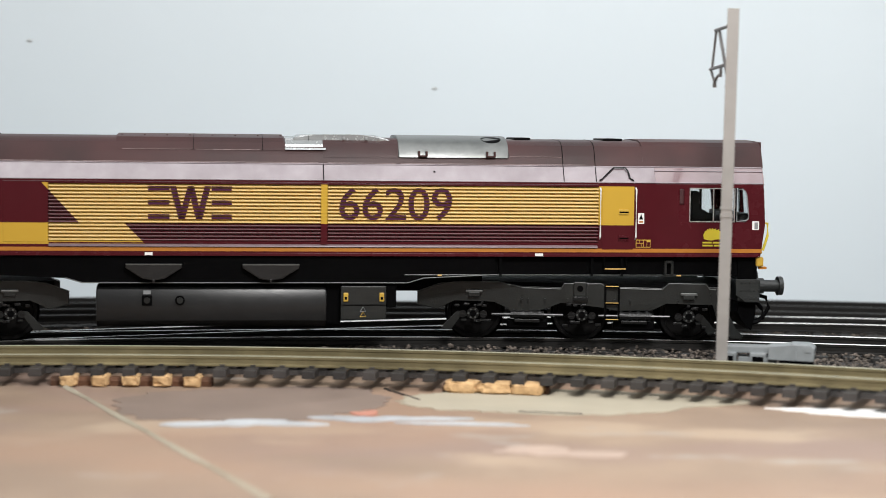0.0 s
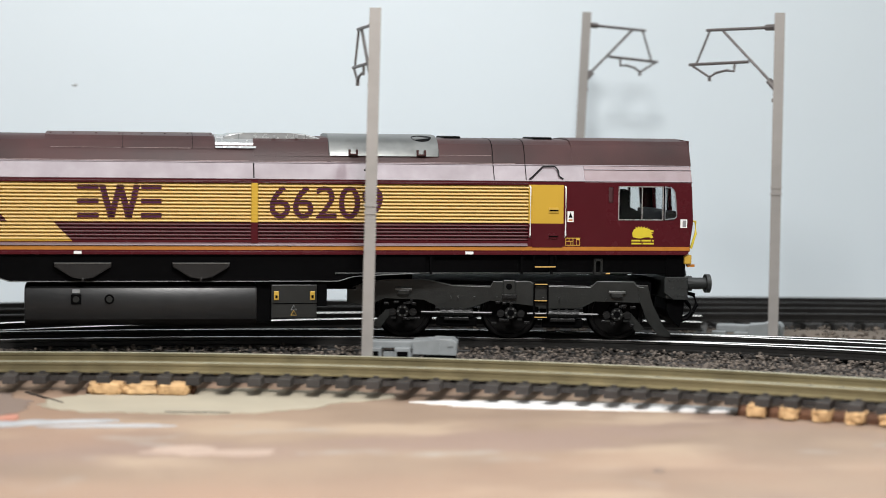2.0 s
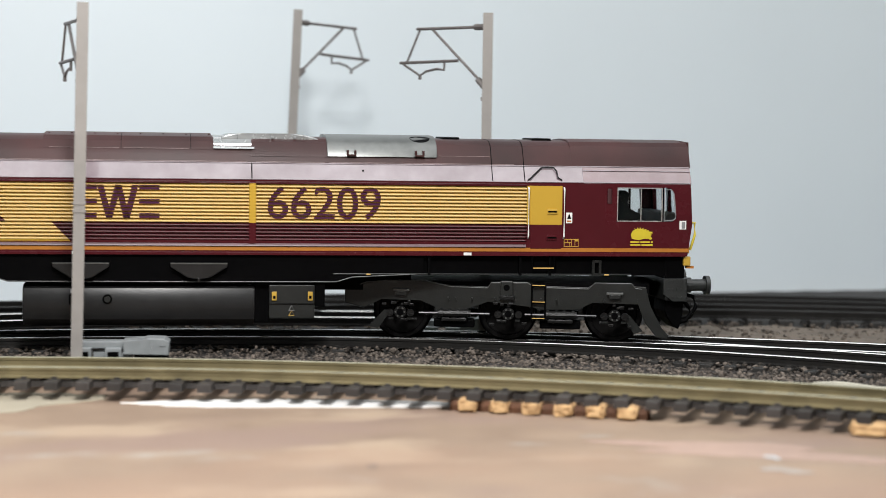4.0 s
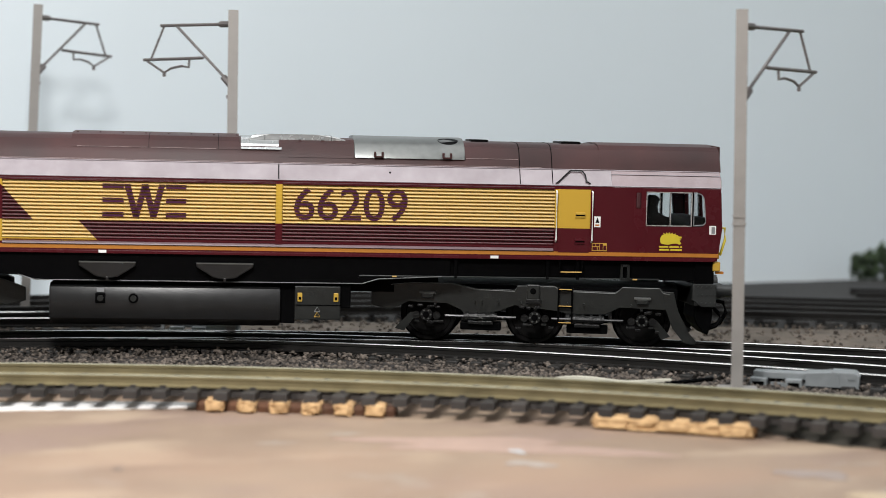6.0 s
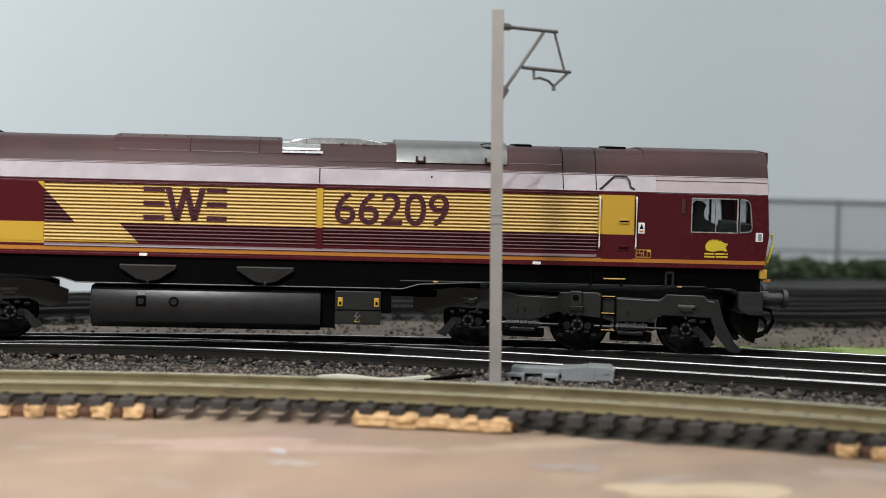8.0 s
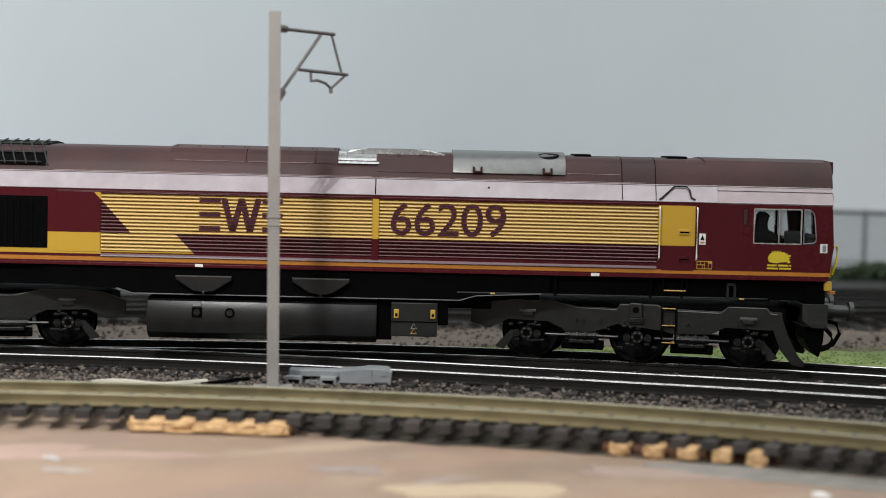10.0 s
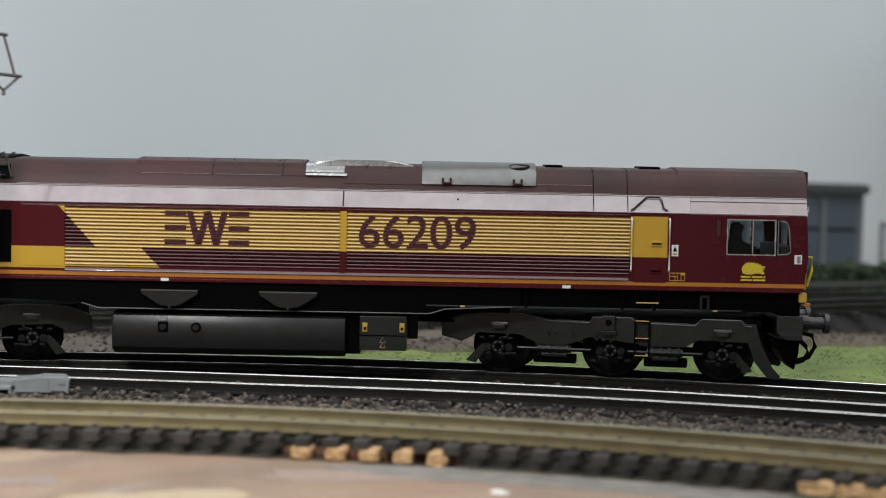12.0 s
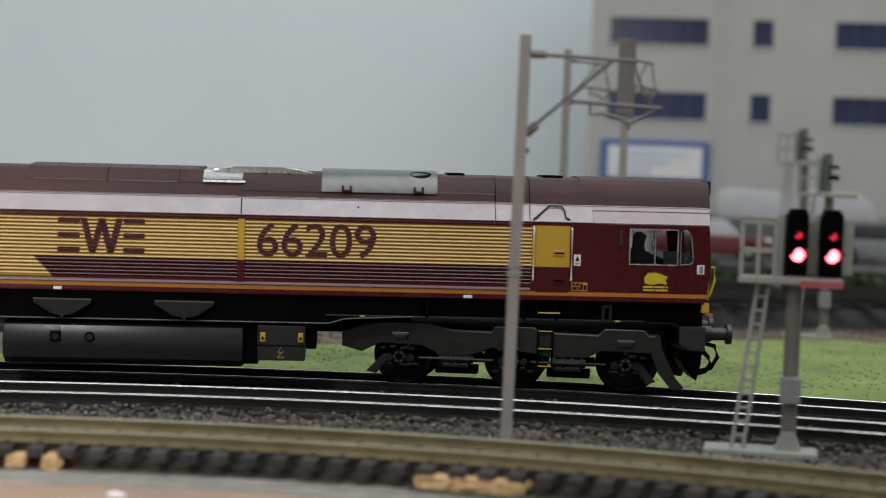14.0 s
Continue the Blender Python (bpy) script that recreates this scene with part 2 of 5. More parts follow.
def sweep(places, profile, bm=None):
    """An outline (across, up) carried along (x, y, heading) or (x, y, heading, height) rows, all in millimetres."""
    bm = bm or bmesh.new()
    rings = []
    for x, y, a, *up in places:
        rings.append([bm.verts.new((x - o * math.sin(a), y + o * math.cos(a), z + sum(up))) for o, z in profile])
    n = len(profile)
    for p, q in zip(rings, rings[1:]):
        for k in range(n):
            bm.faces.new((p[k], p[(k + 1) % n], q[(k + 1) % n], q[k]))
    bm.faces.new(rings[0])
    bm.faces.new(rings[-1][::-1])
    return bm


def mesh_object(name, verts, faces, mat, parent=None):
    me = bpy.data.meshes.new(name)
    me.from_pydata([tuple(v) for v in verts], [], faces)
    me.materials.append(mat)
    ob = new(name, me)
    if parent:
        ob.parent = parent
    return ob


# ---- the layout board, its bed and the backdrop ----
BOARD_Z = -7.0


def fg_r(az):
    """Distance of the near rail of the loose track in front."""
    return 0.427 - 0.00124 * az


def fg_line(az, off=0.0):
    """(x, y, heading) in millimetres on the middle of the front track; off to the left, away from the camera."""
    def at(q):
        return Vector(around(q, fg_r(q) + 0.00825))
    p, d = at(az), at(az + 0.05) - at(az - 0.05)
    a = math.atan2(d.y, d.x)
    return ((p.x - off * math.sin(a)) * 1000, (p.y + off * math.cos(a)) * 1000, a)


def board_material():
    """Bare plywood stained with blotches of pinkish, ochre and grey paint."""
    m = material("stained_plywood", (0.275, 0.190, 0.138), 0.55, 0, 0.25, 60, 0.2, 700, second=(0.345, 0.25, 0.178))
    nt = m.node_tree
    b = nt.nodes["Principled BSDF"]
    base = b.inputs["Base Color"].links[0].from_socket
    tc = nt.nodes.new("ShaderNodeTexCoord")
    for scale, lo, hi, colour, seed in ((14, 0.52, 0.62, (0.26, 0.18, 0.145), 1.7), (22, 0.56, 0.66, (0.40, 0.30, 0.215), 5.1), (38, 0.62, 0.70, (0.34, 0.30, 0.26), 9.4), (9, 0.50, 0.64, (0.325, 0.21, 0.145), 3.3)):
        mp = nt.nodes.new("ShaderNodeMapping")
        mp.inputs["Location"].default_value = (seed, seed * 2, 0)
        mp.inputs["Scale"].default_value = (1.0, 1.6, 1.0)
        n = nt.nodes.new("ShaderNodeTexNoise")
        n.inputs["Scale"].default_value, n.inputs["Detail"].default_value = scale, 5.0
        nt.links.new(tc.outputs["Object"], mp.inputs[0])
        nt.links.new(mp.outputs[0], n.inputs["Vector"])
        r = nt.nodes.new("ShaderNodeMapRange")
        r.inputs["From Min"].default_value, r.inputs["From Max"].default_value = lo, hi
        r.inputs["To Max"].default_value = 0.8
        nt.links.new(n.outputs["Fac"], r.inputs["Value"])
        mix = nt.nodes.new("ShaderNodeMix")
        mix.data_type = "RGBA"
        mix.inputs["B"].default_value = (*colour, 1)
        nt.links.new(r.outputs["Result"], mix.inputs["Factor"])
        nt.links.new(base, mix.inputs["A"])
        base = mix.outputs["Result"]
    nt.links.new(base, b.inputs["Base Color"])
    return m


bm = boxes((-1300, 1400, -700, 640, -30, BOARD_Z))
tagged(part("ground_board", bm, board_material(), None), "plywood baseboard stained with pinkish and grey paint", "baseboard", kind="structure")

WALL_PAINT = material("pale_blue_grey_wall_paint", (0.71, 0.78, 0.82), 0.75, 0, 0.03, 12, 0.05, 300)
# the backdrop bends round the corner in one sheet
BEND = [(-1.3, 0.565), (0.0, 0.583), (0.15, 0.586), (0.24, 0.605)] + [(0.70 + 0.395 * math.sin(radians(k * 3.0)), 0.21 + 0.395 * math.cos(radians(k * 3.0))) for k in range(31)] + [(1.095, -0.7)]
outer = [(x * 1000, y * 1000) for x, y in BEND] + [(1130, -700), (1130, 640), (-1300, 640)]
wall = smooth(part("wall_north", prism(outer, "z", BOARD_Z, 700), WALL_PAINT, None), 20)
tagged(wall, "pale blue-grey painted backdrop wall that bends round the corner", "wall", kind="structure")
_bend = [Vector(a).lerp(Vector(b), k / 40) for a, b in zip(BEND, BEND[1:]) for k in range(40)] + [Vector(BEND[-1])]
_wa = np.array([math.degrees(math.atan2(x, y)) for x, y in _bend])
_wr = np.array([math.hypot(x, y) for x, y in _bend])
ROOM_PAINT = material("white_room_paint", (0.75, 0.74, 0.72), 0.8, 0, 0.04, 5, 0.05, 100)
tagged(part("wall_south", boxes((-1700, 1800, -1640, -1600, -900, 1600)), ROOM_PAINT, None), "plain white room wall", "wall", kind="structure")
tagged(part("wall_west", boxes((-1740, -1700, -1640, 1200, -900, 1600)), ROOM_PAINT, None), "plain white room wall", "wall", kind="structure")
tagged(part("ceiling", boxes((-1740, 1840, -1640, 1240, 1600, 1640)), ROOM_PAINT, None), "plain white room ceiling", "ceiling", kind="structure")


def far_lift(az):
    """How far the bank of the far tracks rises, in millimetres."""
    return float(np.interp(az, [46, 58, 66, 80], [0, 3.5, 8.0, 9.0]))


def ribbon(name, az0, az1, r0, r1, z, mat, label, category, bumpy=0.0, steps=240, across=14, lift=None):
    """A strip of ground between two distances, r0 and r1 functions of az."""
    verts, faces = [], []
    for i in range(steps + 1):
        az = az0 + (az1 - az0) * i / steps
        for j in range(across + 1):
            u = j / across
            r = r0(az) * (1 - u) + r1(az) * u
            p = Vector(around(az, r, (z + (lift(az) if lift else 0)) * MM))
            edge = min(1.0, 6 * min(u, 1 - u))
            p.z = BOARD_Z * MM + 0.0003 + (p.z - BOARD_Z * MM - 0.0003) * edge + bumpy * MM * edge * noise.noise(p * 120)
            verts.append(p)
    for i in range(steps):
        for j in range(across):
            a = i * (across + 1) + j
            faces.append((a, a + across + 1, a + across + 2, a + 1))
    ob = mesh_object(name, verts, faces, mat)
    ob.data.shade_smooth()
    return tagged(ob, label, category, kind="structure")


def loco_r(az):
    """Distance of the engine's track at az degrees."""
    return float(np.interp(az, _azs, _rs))


_ss = np.linspace(-0.35, 0.8, 300)
_pp = [line(float(s)) for s in _ss]
_azs = np.array([math.degrees(math.atan2(p[0], p[1])) for p in _pp])
_rs = np.array([math.hypot(p[0], p[1]) for p in _pp])


def wall_r(az):
    return float(np.interp(az, _wa, _wr)) - 0.001


ribbon("ground_ballast_bed", -45, 100, lambda a: fg_r(a) + 0.020, lambda a: loco_r(a) + 0.030, -3.8, EARTH, "dark brown earth bed under the ballast", "ballast bed", 0.5)
def grass_out(az):
    """How far the grass reaches behind the engine's track."""
    return float(np.interp(az, [18, 26, 40, 45, 55, 60, 67, 76, 90], [0.023, 0.026, 0.032, 0.045, 0.085, 0.125, 0.17, 0.25, 0.27]))


def bed_in(az):
    """Where the black bed of the far tracks begins, from the engine's track."""
    return float(np.interp(az, [-40, 0, 15, 25, 32, 45, 55, 60, 67, 76, 90], [0.044, 0.045, 0.049, 0.074, 0.086, 0.105, 0.15, 0.165, 0.20, 0.265, 0.29]))


ribbon("ground_grass", 18, 100, lambda a: loco_r(a) + 0.020, lambda a: loco_r(a) + grass_out(a), -3.2, GRASS, "green static grass behind the main track", "grass", 0.8)
ribbon("ground_dirt", -45, 100, lambda a: loco_r(a) + min(grass_out(a), bed_in(a) - 0.02) - 0.004, lambda a: loco_r(a) + bed_in(a) + 0.004, -3.6, material("pale_brown_dirt", (0.115, 0.092, 0.072), 0.95, 0, 0.45, 150, 0.8, 900), "brown dirt and gravel between the tracks", "dirt", 0.9)
ribbon("ground_black_bed", -45, 100, lambda a: min(loco_r(a) + bed_in(a), wall_r(a) - 0.05), lambda a: min(0.86, wall_r(a) - 0.002), -2.6, material("blackened_track_bed", (0.022, 0.021, 0.020), 0.9, 0, 0.4, 200, 0.8, 900), "blackened bed of the tracks along the wall", "track bed", 0.5, lift=far_lift)


# ---- stones of the ballast ----
def stones(name, count, az0, az1, r0, r1, z, size, mat, label, seed):
    rng = np.random.default_rng(seed)
    t = (1 + 5 ** 0.5) / 2
    ico = np.array([(-1, t, 0), (1, t, 0), (-1, -t, 0), (1, -t, 0), (0, -1, t), (0, 1, t), (0, -1, -t), (0, 1, -t), (t, 0, -1), (t, 0, 1), (-t, 0, -1), (-t, 0, 1)]) / 1.9
    tri = np.array([(0, 11, 5), (0, 5, 1), (0, 1, 7), (0, 7, 10), (0, 10, 11), (1, 5, 9), (5, 11, 4), (11, 10, 2), (10, 7, 6), (7, 1, 8), (3, 9, 4), (3, 4, 2), (3, 2, 6), (3, 6, 8), (3, 8, 9), (4, 9, 5), (2, 4, 11), (6, 2, 10), (8, 6, 7), (9, 8, 1)])
    az = rng.uniform(az0, az1, count)
    u = rng.uniform(0, 1, count)
    r = np.array([r0(a) * (1 - k) + r1(a) * k for a, k in zip(az, u)])
    c = np.stack([r * np.sin(np.radians(az)), r * np.cos(np.radians(az)), np.full(count, z * MM)], 1)
    c[:, 2] += rng.normal(0, 0.25 * MM, count)
    s = rng.uniform(0.55, 1.25, (count, 1, 3)) * rng.uniform(0.6, 1.2, (count, 1, 1)) * size * MM
    shape = ico[None] * s + rng.normal(0, 0.12 * size * MM, (count, 12, 3))
    turn = rng.uniform(0, math.tau, count)
    co, si = np.cos(turn)[:, None], np.sin(turn)[:, None]
    x, y = shape[:, :, 0] * co - shape[:, :, 1] * si, shape[:, :, 0] * si + shape[:, :, 1] * co
    v = np.stack([x, y, shape[:, :, 2]], 2) + c[:, None]
    f = (tri[None] + 12 * np.arange(count)[:, None, None]).reshape(-1, 3)
    ob = mesh_object(name, v.reshape(-1, 3).tolist(), f.tolist(), mat)
    return tagged(ob, label, "gravel", kind="stuff")


def near_off(az):
    """How far the near track lies inside the engine's track, from the points on."""
    u = min(1, max(0, (az - 14) / 36))
    return -0.040 * (3 * u * u - 2 * u ** 3)


stones("ballast_stones", 22000, -18, 84, lambda a: fg_r(a) + 0.022, lambda a: loco_r(a) + near_off(a) - 0.010, -3.6, 0.52, BALLAST, "loose brown and grey ballast stones beside the track", 3)
stones("ballast_stones", 14000, -18, 84, lambda a: loco_r(a) + near_off(a) - 0.016, lambda a: loco_r(a) + 0.019, -2.65, 0.52, BALLAST, "dark ballast stones between the rails", 4)
PALE_GRAVEL = material("pale_brown_gravel", (0.10, 0.08, 0.064), 0.85, 0, 0.3, 800, 0.3, 3000, random_tint=1.6)
stones("gravel_stones", 5000, -18, 84, lambda a: loco_r(a) + min(grass_out(a), bed_in(a) - 0.02), lambda a: loco_r(a) + bed_in(a), -3.5, 0.6, PALE_GRAVEL, "brown gravel between the tracks", 5)


# ---- tracks ----
RAIL_FOOT = [(-1.1, -2.5), (1.1, -2.5), (1.1, -2.2), (0.3, -1.9), (0.3, -1.0), (0.5, -0.75), (0.5, -0.2), (-0.5, -0.2), (-0.5, -0.75), (-0.3, -1.0), (-0.3, -1.9), (-1.1, -2.2)]
RAIL_HEAD = [(-0.5, -0.2), (0.5, -0.2), (0.5, -0.14), (0.40, -0.02), (0.34, 0.0), (-0.34, 0.0), (-0.40, -0.02), (-0.5, -0.14)]


def track(label, places, pitch_places, side_mat, sleeper_mat, head_mat, gauge=16.5):
    """A flat-bottomed track: two rails, each web and head, and its sleepers with chairs."""
    t = empty("track", label, "railway track", kind="structure")
    for o in (-gauge / 2 - 0.5, gauge / 2 + 0.5):
        rail = part("rail", sweep(places, [(p + o, q) for p, q in RAIL_FOOT]), side_mat, t)
        part("rail_head", sweep(places, [(p + o, q) for p, q in RAIL_HEAD]), head_mat, rail, "worn rail head")
    bm = bmesh.new()
    box(bm, -1.55, 1.55, -15, 15, -4.5, -2.6, 0.2)
    for o in (-gauge / 2 - 0.5, gauge / 2 + 0.5):
        for k in (-1.35, 1.35):
            box(bm, -0.6, 0.6, o + k - 0.35, o + k + 0.35, -2.62, -2.05)
    for o in (-gauge / 2 - 0.5, gauge / 2 + 0.5):
        box(bm, -3.6, 3.6, o - 0.7, o + 0.7, -4.4, -3.2)
    first = part("sleeper", bm, sleeper_mat, t)
    for i, (x, y, a, *up) in enumerate(pitch_places):
        ob = first if i == 0 else new("sleeper", first.data)
        ob.parent = t
        ob.matrix_basis = Matrix.LocRotScale((x * MM, y * MM, sum(up) * MM), Euler((0, 0, a + random.uniform(-0.02, 0.02))), None)
    return t


def off_line(off, s0, s1, n, lift=None):
    out = []
    for i in range(n + 1):
        s = s0 + (s1 - s0) * i / n
        x, y, a = line(s)
        o = off(s)
        d = (off(s + 0.001) - off(s - 0.001)) / 0.002
        out.append(((x - o * math.sin(a)) * 1000, (y + o * math.cos(a)) * 1000, a + math.atan(d), lift(az_of(s)) if lift else 0.0))
    return out


def az_of(s):
    return float(np.interp(s, _ss, _azs))


track("loose flexible track with tarnished rails on brown sleepers", [fg_line(-30 + 0.5 * i) for i in range(241)], [fg_line(-15 + 0.93 * i) for i in range(103)], RAIL_SIDE, SLEEPER, RAIL_DULL)
track("curved main track with polished rail heads in ballast", off_line(lambda s: 0, -0.30, 0.75, 220), off_line(lambda s: 0, -0.14, 0.68, 117), RAIL_DARK, SLEEPER_DARK, RAIL_TOP)
track("siding track that branches from the main track", off_line(lambda s: near_off(az_of(s)), 0.12, 0.75, 140), off_line(lambda s: near_off(az_of(s)), 0.22, 0.68, 66), RAIL_DARK, SLEEPER_DARK, RAIL_TOP)


def branch_off(s):
    """The track that leaves the main track behind the engine."""
    u = min(1, max(0, (s + 0.14) / 0.26))
    return 0.050 * (3 * u * u - 2 * u ** 3)


track("branch track that leaves the main track at the points", off_line(branch_off, -0.16, 0.16, 80), off_line(branch_off, -0.05, 0.16, 30), RAIL_DARK, SLEEPER_DARK, RAIL_TOP)
for extra, from_s in ((0.016, -0.25), (0.052, -0.25), (0.098, 0.33)):
    def far(s, e=extra):
        return bed_in(az_of(s)) + e
    track("dark track along the backdrop wall", off_line(far, from_s, 0.70, 200, far_lift), off_line(far, from_s + 0.05, 0.68, int((0.63 - from_s) / 0.0075), far_lift), RAIL_DARK, SLEEPER_DARK, RAIL_DARK)


# ---- the engine ----
loco = empty("model_locomotive", "maroon and gold model diesel locomotive with corrugated sides, running", "locomotive")


SIDE_Y = 17.4
BODY_X = 131.0

# lower body between the cabs, cab ends and the roof
body = part("body", prism([(-16.75, 22.2), (-16.75, 40.7), (16.75, 40.7), (16.75, 22.2)], "x", -104, along(1200)), PAINT, loco, "maroon body side with gold bands")
for s_ in (-1, 1):
    for a, b in ((-104, along(83)), (along(1061.5), along(1200))):
        part("side_panel", boxes((a, b, *sorted((s_ * 15.9, s_ * SIDE_Y)), 22.2, 40.7)), PAINT, body)
    part("side_panel", boxes((along(83), along(1061.5), *sorted((s_ * 15.9, s_ * SIDE_Y)), 22.2, 25.6)), PAINT, body)
    part("side_panel", boxes((along(83), along(1061.5), *sorted((s_ * 15.9, s_ * SIDE_Y)), 39.62, 40.7)), MAROON_PAINT, body)
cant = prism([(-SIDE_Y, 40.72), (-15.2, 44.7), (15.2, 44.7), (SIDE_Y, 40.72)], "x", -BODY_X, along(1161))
smooth(part("cantrail", cant, CANTRAIL, loco, "sloping glossy maroon cantrail with a pale sheen in its colour"))
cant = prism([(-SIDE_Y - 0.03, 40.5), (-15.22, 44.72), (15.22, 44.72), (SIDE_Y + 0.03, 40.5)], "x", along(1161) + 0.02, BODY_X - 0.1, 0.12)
smooth(part("cab_cantrail", cant, CAB_CANTRAIL, loco, "glossy maroon cab cantrail with a pinkish sheen in its colour"))
# Pale tubes added along the cantrail stand in for its edge highlights.
part("cantrail_highlight", tube([(along(1161), -15.9, 43.75), (BODY_X - 0.3, -15.9, 43.75)], 0.12, 6), CANTRAIL, loco, "pale line added as the cantrail's edge highlight")
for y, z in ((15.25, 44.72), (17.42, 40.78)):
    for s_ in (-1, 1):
        part("cantrail_highlight", tube([(-BODY_X + 1, s_ * y, z), (BODY_X - 0.4, s_ * y, z)], 0.16, 6), CANTRAIL, loco, "pale line added as the cantrail's edge highlight")
roof_bm = prism([(-15.2, 44.72), (-14.3, 46.8), (-13.5, 48.5), (-12.4, 49.8), (-10.6, 50.7), (-8, 51.1), (0, 51.35), (8, 51.1), (10.6, 50.7), (12.4, 49.8), (13.5, 48.5), (14.3, 46.8), (15.2, 44.72)], "x", -BODY_X, BODY_X)
roof = smooth(part("roof", roof_bm, ROOF, loco, "weathered dark brown roof"), 20)
cabroof = prism([(-15.22, 44.76), (-14.34, 46.82), (-13.55, 48.55), (-12.5, 49.95), (-10.7, 51.0), (-8, 51.45), (0, 51.72), (8, 51.45), (10.7, 51.0), (12.5, 49.95), (13.55, 48.55), (14.34, 46.82), (15.22, 44.76)], "x", along(1142), BODY_X + 0.05)
smooth(part("cab_roof", cabroof, ROOF, roof, "weathered brown cab roof"), 20)
LILAC_EDGE = material("pale_edge_paint", (0.24, 0.17, 0.165), 0.4, 0, 0.5, 700)
# raised hatches, seams and lids on the roof
hat = prism([(-13.85, 48.0), (-13.55, 48.6), (-12.5, 49.98), (-10.7, 51.05), (-8, 51.5), (0, 51.9), (8, 51.5), (10.7, 51.05), (12.5, 49.98), (13.55, 48.6), (13.85, 48.0)], "x", along(203), along(503))
hatch = smooth(part("roof_hatch", hat, ROOF, roof, "raised weathered roof hatch"), 20)
for p, q in ((214, 338), (346, 462)):
    part("hatch_edge", tube([(along(p), -13.78, 48.05), (along(q), -13.78, 48.05)], 0.07, 5), LILAC_EDGE, hatch, "thin pale edge")
for p in (342, 466):
    part("seam", prism([(-13.9, 48.05), (-13.6, 48.64), (-12.55, 50.03), (-10.74, 51.1), (-8, 51.55), (0, 51.95), (0, 51.2), (-13, 48.0)], "x", along(p) - 0.07, along(p) + 0.07), BLACK, hatch)
for p in range(212, 500, 41):
    part("bolt", boxes((along(p) - 0.2, along(p) + 0.2, -8.15, -7.85, 51.3, 51.68)), ROOF, hatch)
part("panel_edge", tube([(along(906), -14.32, 46.95), (along(998), -14.32, 46.95)], 0.06, 5), LILAC_EDGE, roof, "thin pale edge")
for a, b in ((-60, along(566)), (along(582), along(704)), (along(712), along(1040))):
    part("roof_edge", tube([(a, -15.05, 45.05), (b, -15.05, 45.05)], 0.07, 5), LILAC_EDGE, roof, "thin pale edge")
mid = prism([(-14.62, 46.4), (-13.7, 48.5), (-12.6, 49.95), (-10.7, 50.95), (-8, 51.3), (8, 51.3), (10.7, 50.95), (12.6, 49.95), (13.7, 48.5), (14.62, 46.4)], "x", along(574), along(708))
smooth(part("roof_hatch", mid, ROOF, roof), 20)
for p in (1000, 1057):
    sm = prism([(-SIDE_Y - 0.12, 40.8), (-15.35, 44.75), (-14.42, 46.85), (-13.6, 48.58), (-12.5, 49.88), (-10.65, 50.78), (-8, 51.18), (0, 51.43), (0, 50.0), (-15, 44)], "x", along(p) - 0.09, along(p) + 0.09)
    part("seam", sm, BLACK, roof)
for a, b in ((922, 952), (1083, 1118)):
    part("roof_lid", boxes((along(a), along(b), -6.5, 6.5, 50.6, 51.75), bevel=0.3), BLACK, roof)
for s in (574,):
    part("seam", prism([(-SIDE_Y - 0.15, 40.7), (-15.3, 44.8), (-14.5, 44.5), (-16.5, 40.7)], "x", along(s) - 0.14, along(s) + 0.14), BLACK, roof)

# silver exhaust silencer and its neighbour
arc = [(-14.95, 46.6), (-14.85, 46.9), (-14.2, 48.4), (-12.9, 50.1), (-10.6, 51.2), (-7, 51.85), (0, 52.1), (7, 51.85), (10.6, 51.2), (12.9, 50.1), (14.2, 48.4), (14.85, 46.9), (14.95, 46.6)]
sil = smooth(part("exhaust_silencer", prism(arc, "x", along(708), along(904), bevel=0.35), SILVER, loco, "silver exhaust silencer cover"), 30)
hole = bmesh.new()
ring = []
for k in range(24):
    y = -10.2 + 2.4 * math.sin(k * math.tau / 24)
    ring.append(hole.verts.new((along(876) + 2.6 * math.cos(k * math.tau / 24), y, 0.08 + float(np.interp(y, [q[0] for q in arc], [q[1] for q in arc])))))
low = [hole.verts.new((v.co.x, v.co.y + 0.6, v.co.z - 0.9)) for v in ring]
for k in range(24):
    hole.faces.new((ring[k], ring[(k + 1) % 24], low[(k + 1) % 24], low[k]))
hole.faces.new(ring)
part("exhaust_port", hole, BLACK, sil, "black exhaust opening")
for p in (751, 872):
    part("bracket", boxes((along(p) - 1.15, along(p) + 1.15, -15.5, -14.6, 46.75, 47.15), bevel=0.1), ROOF, sil)
    for k in (-0.95, 0.95):
        part("bracket_ear", boxes((along(p) + k - 0.25, along(p) + k + 0.25, -15.6, -14.4, 46.8, 48.2), bevel=0.1), ROOF, sil)
sil2 = prism([(-14.3, 48.2), (-13.9, 48.7), (-13.2, 48.75), (-12.9, 49.5), (-11.4, 50.5), (-10.9, 50.55), (-10.4, 51.0), (0, 51.5), (10.4, 51.0), (12.9, 49.5), (14.3, 48.2)], "x", along(506), along(579), bevel=0.12)
part("silencer_cover", sil2, BRIGHT_SILVER, loco, "bright silver stepped roof cover")
sil3 = prism([(along(517), 49.6), (along(522), 51.2), (along(534), 51.85), (along(560), 52.0), (along(640), 52.05), (along(668), 51.9), (along(690), 51.0), (along(702), 50.2)], "y", -11.3, 11.3, 0.45)
cover = smooth(part("silencer_cover", sil3, BRIGHT_SILVER, loco, "bright silver roof cover with a sloped end"), 30)
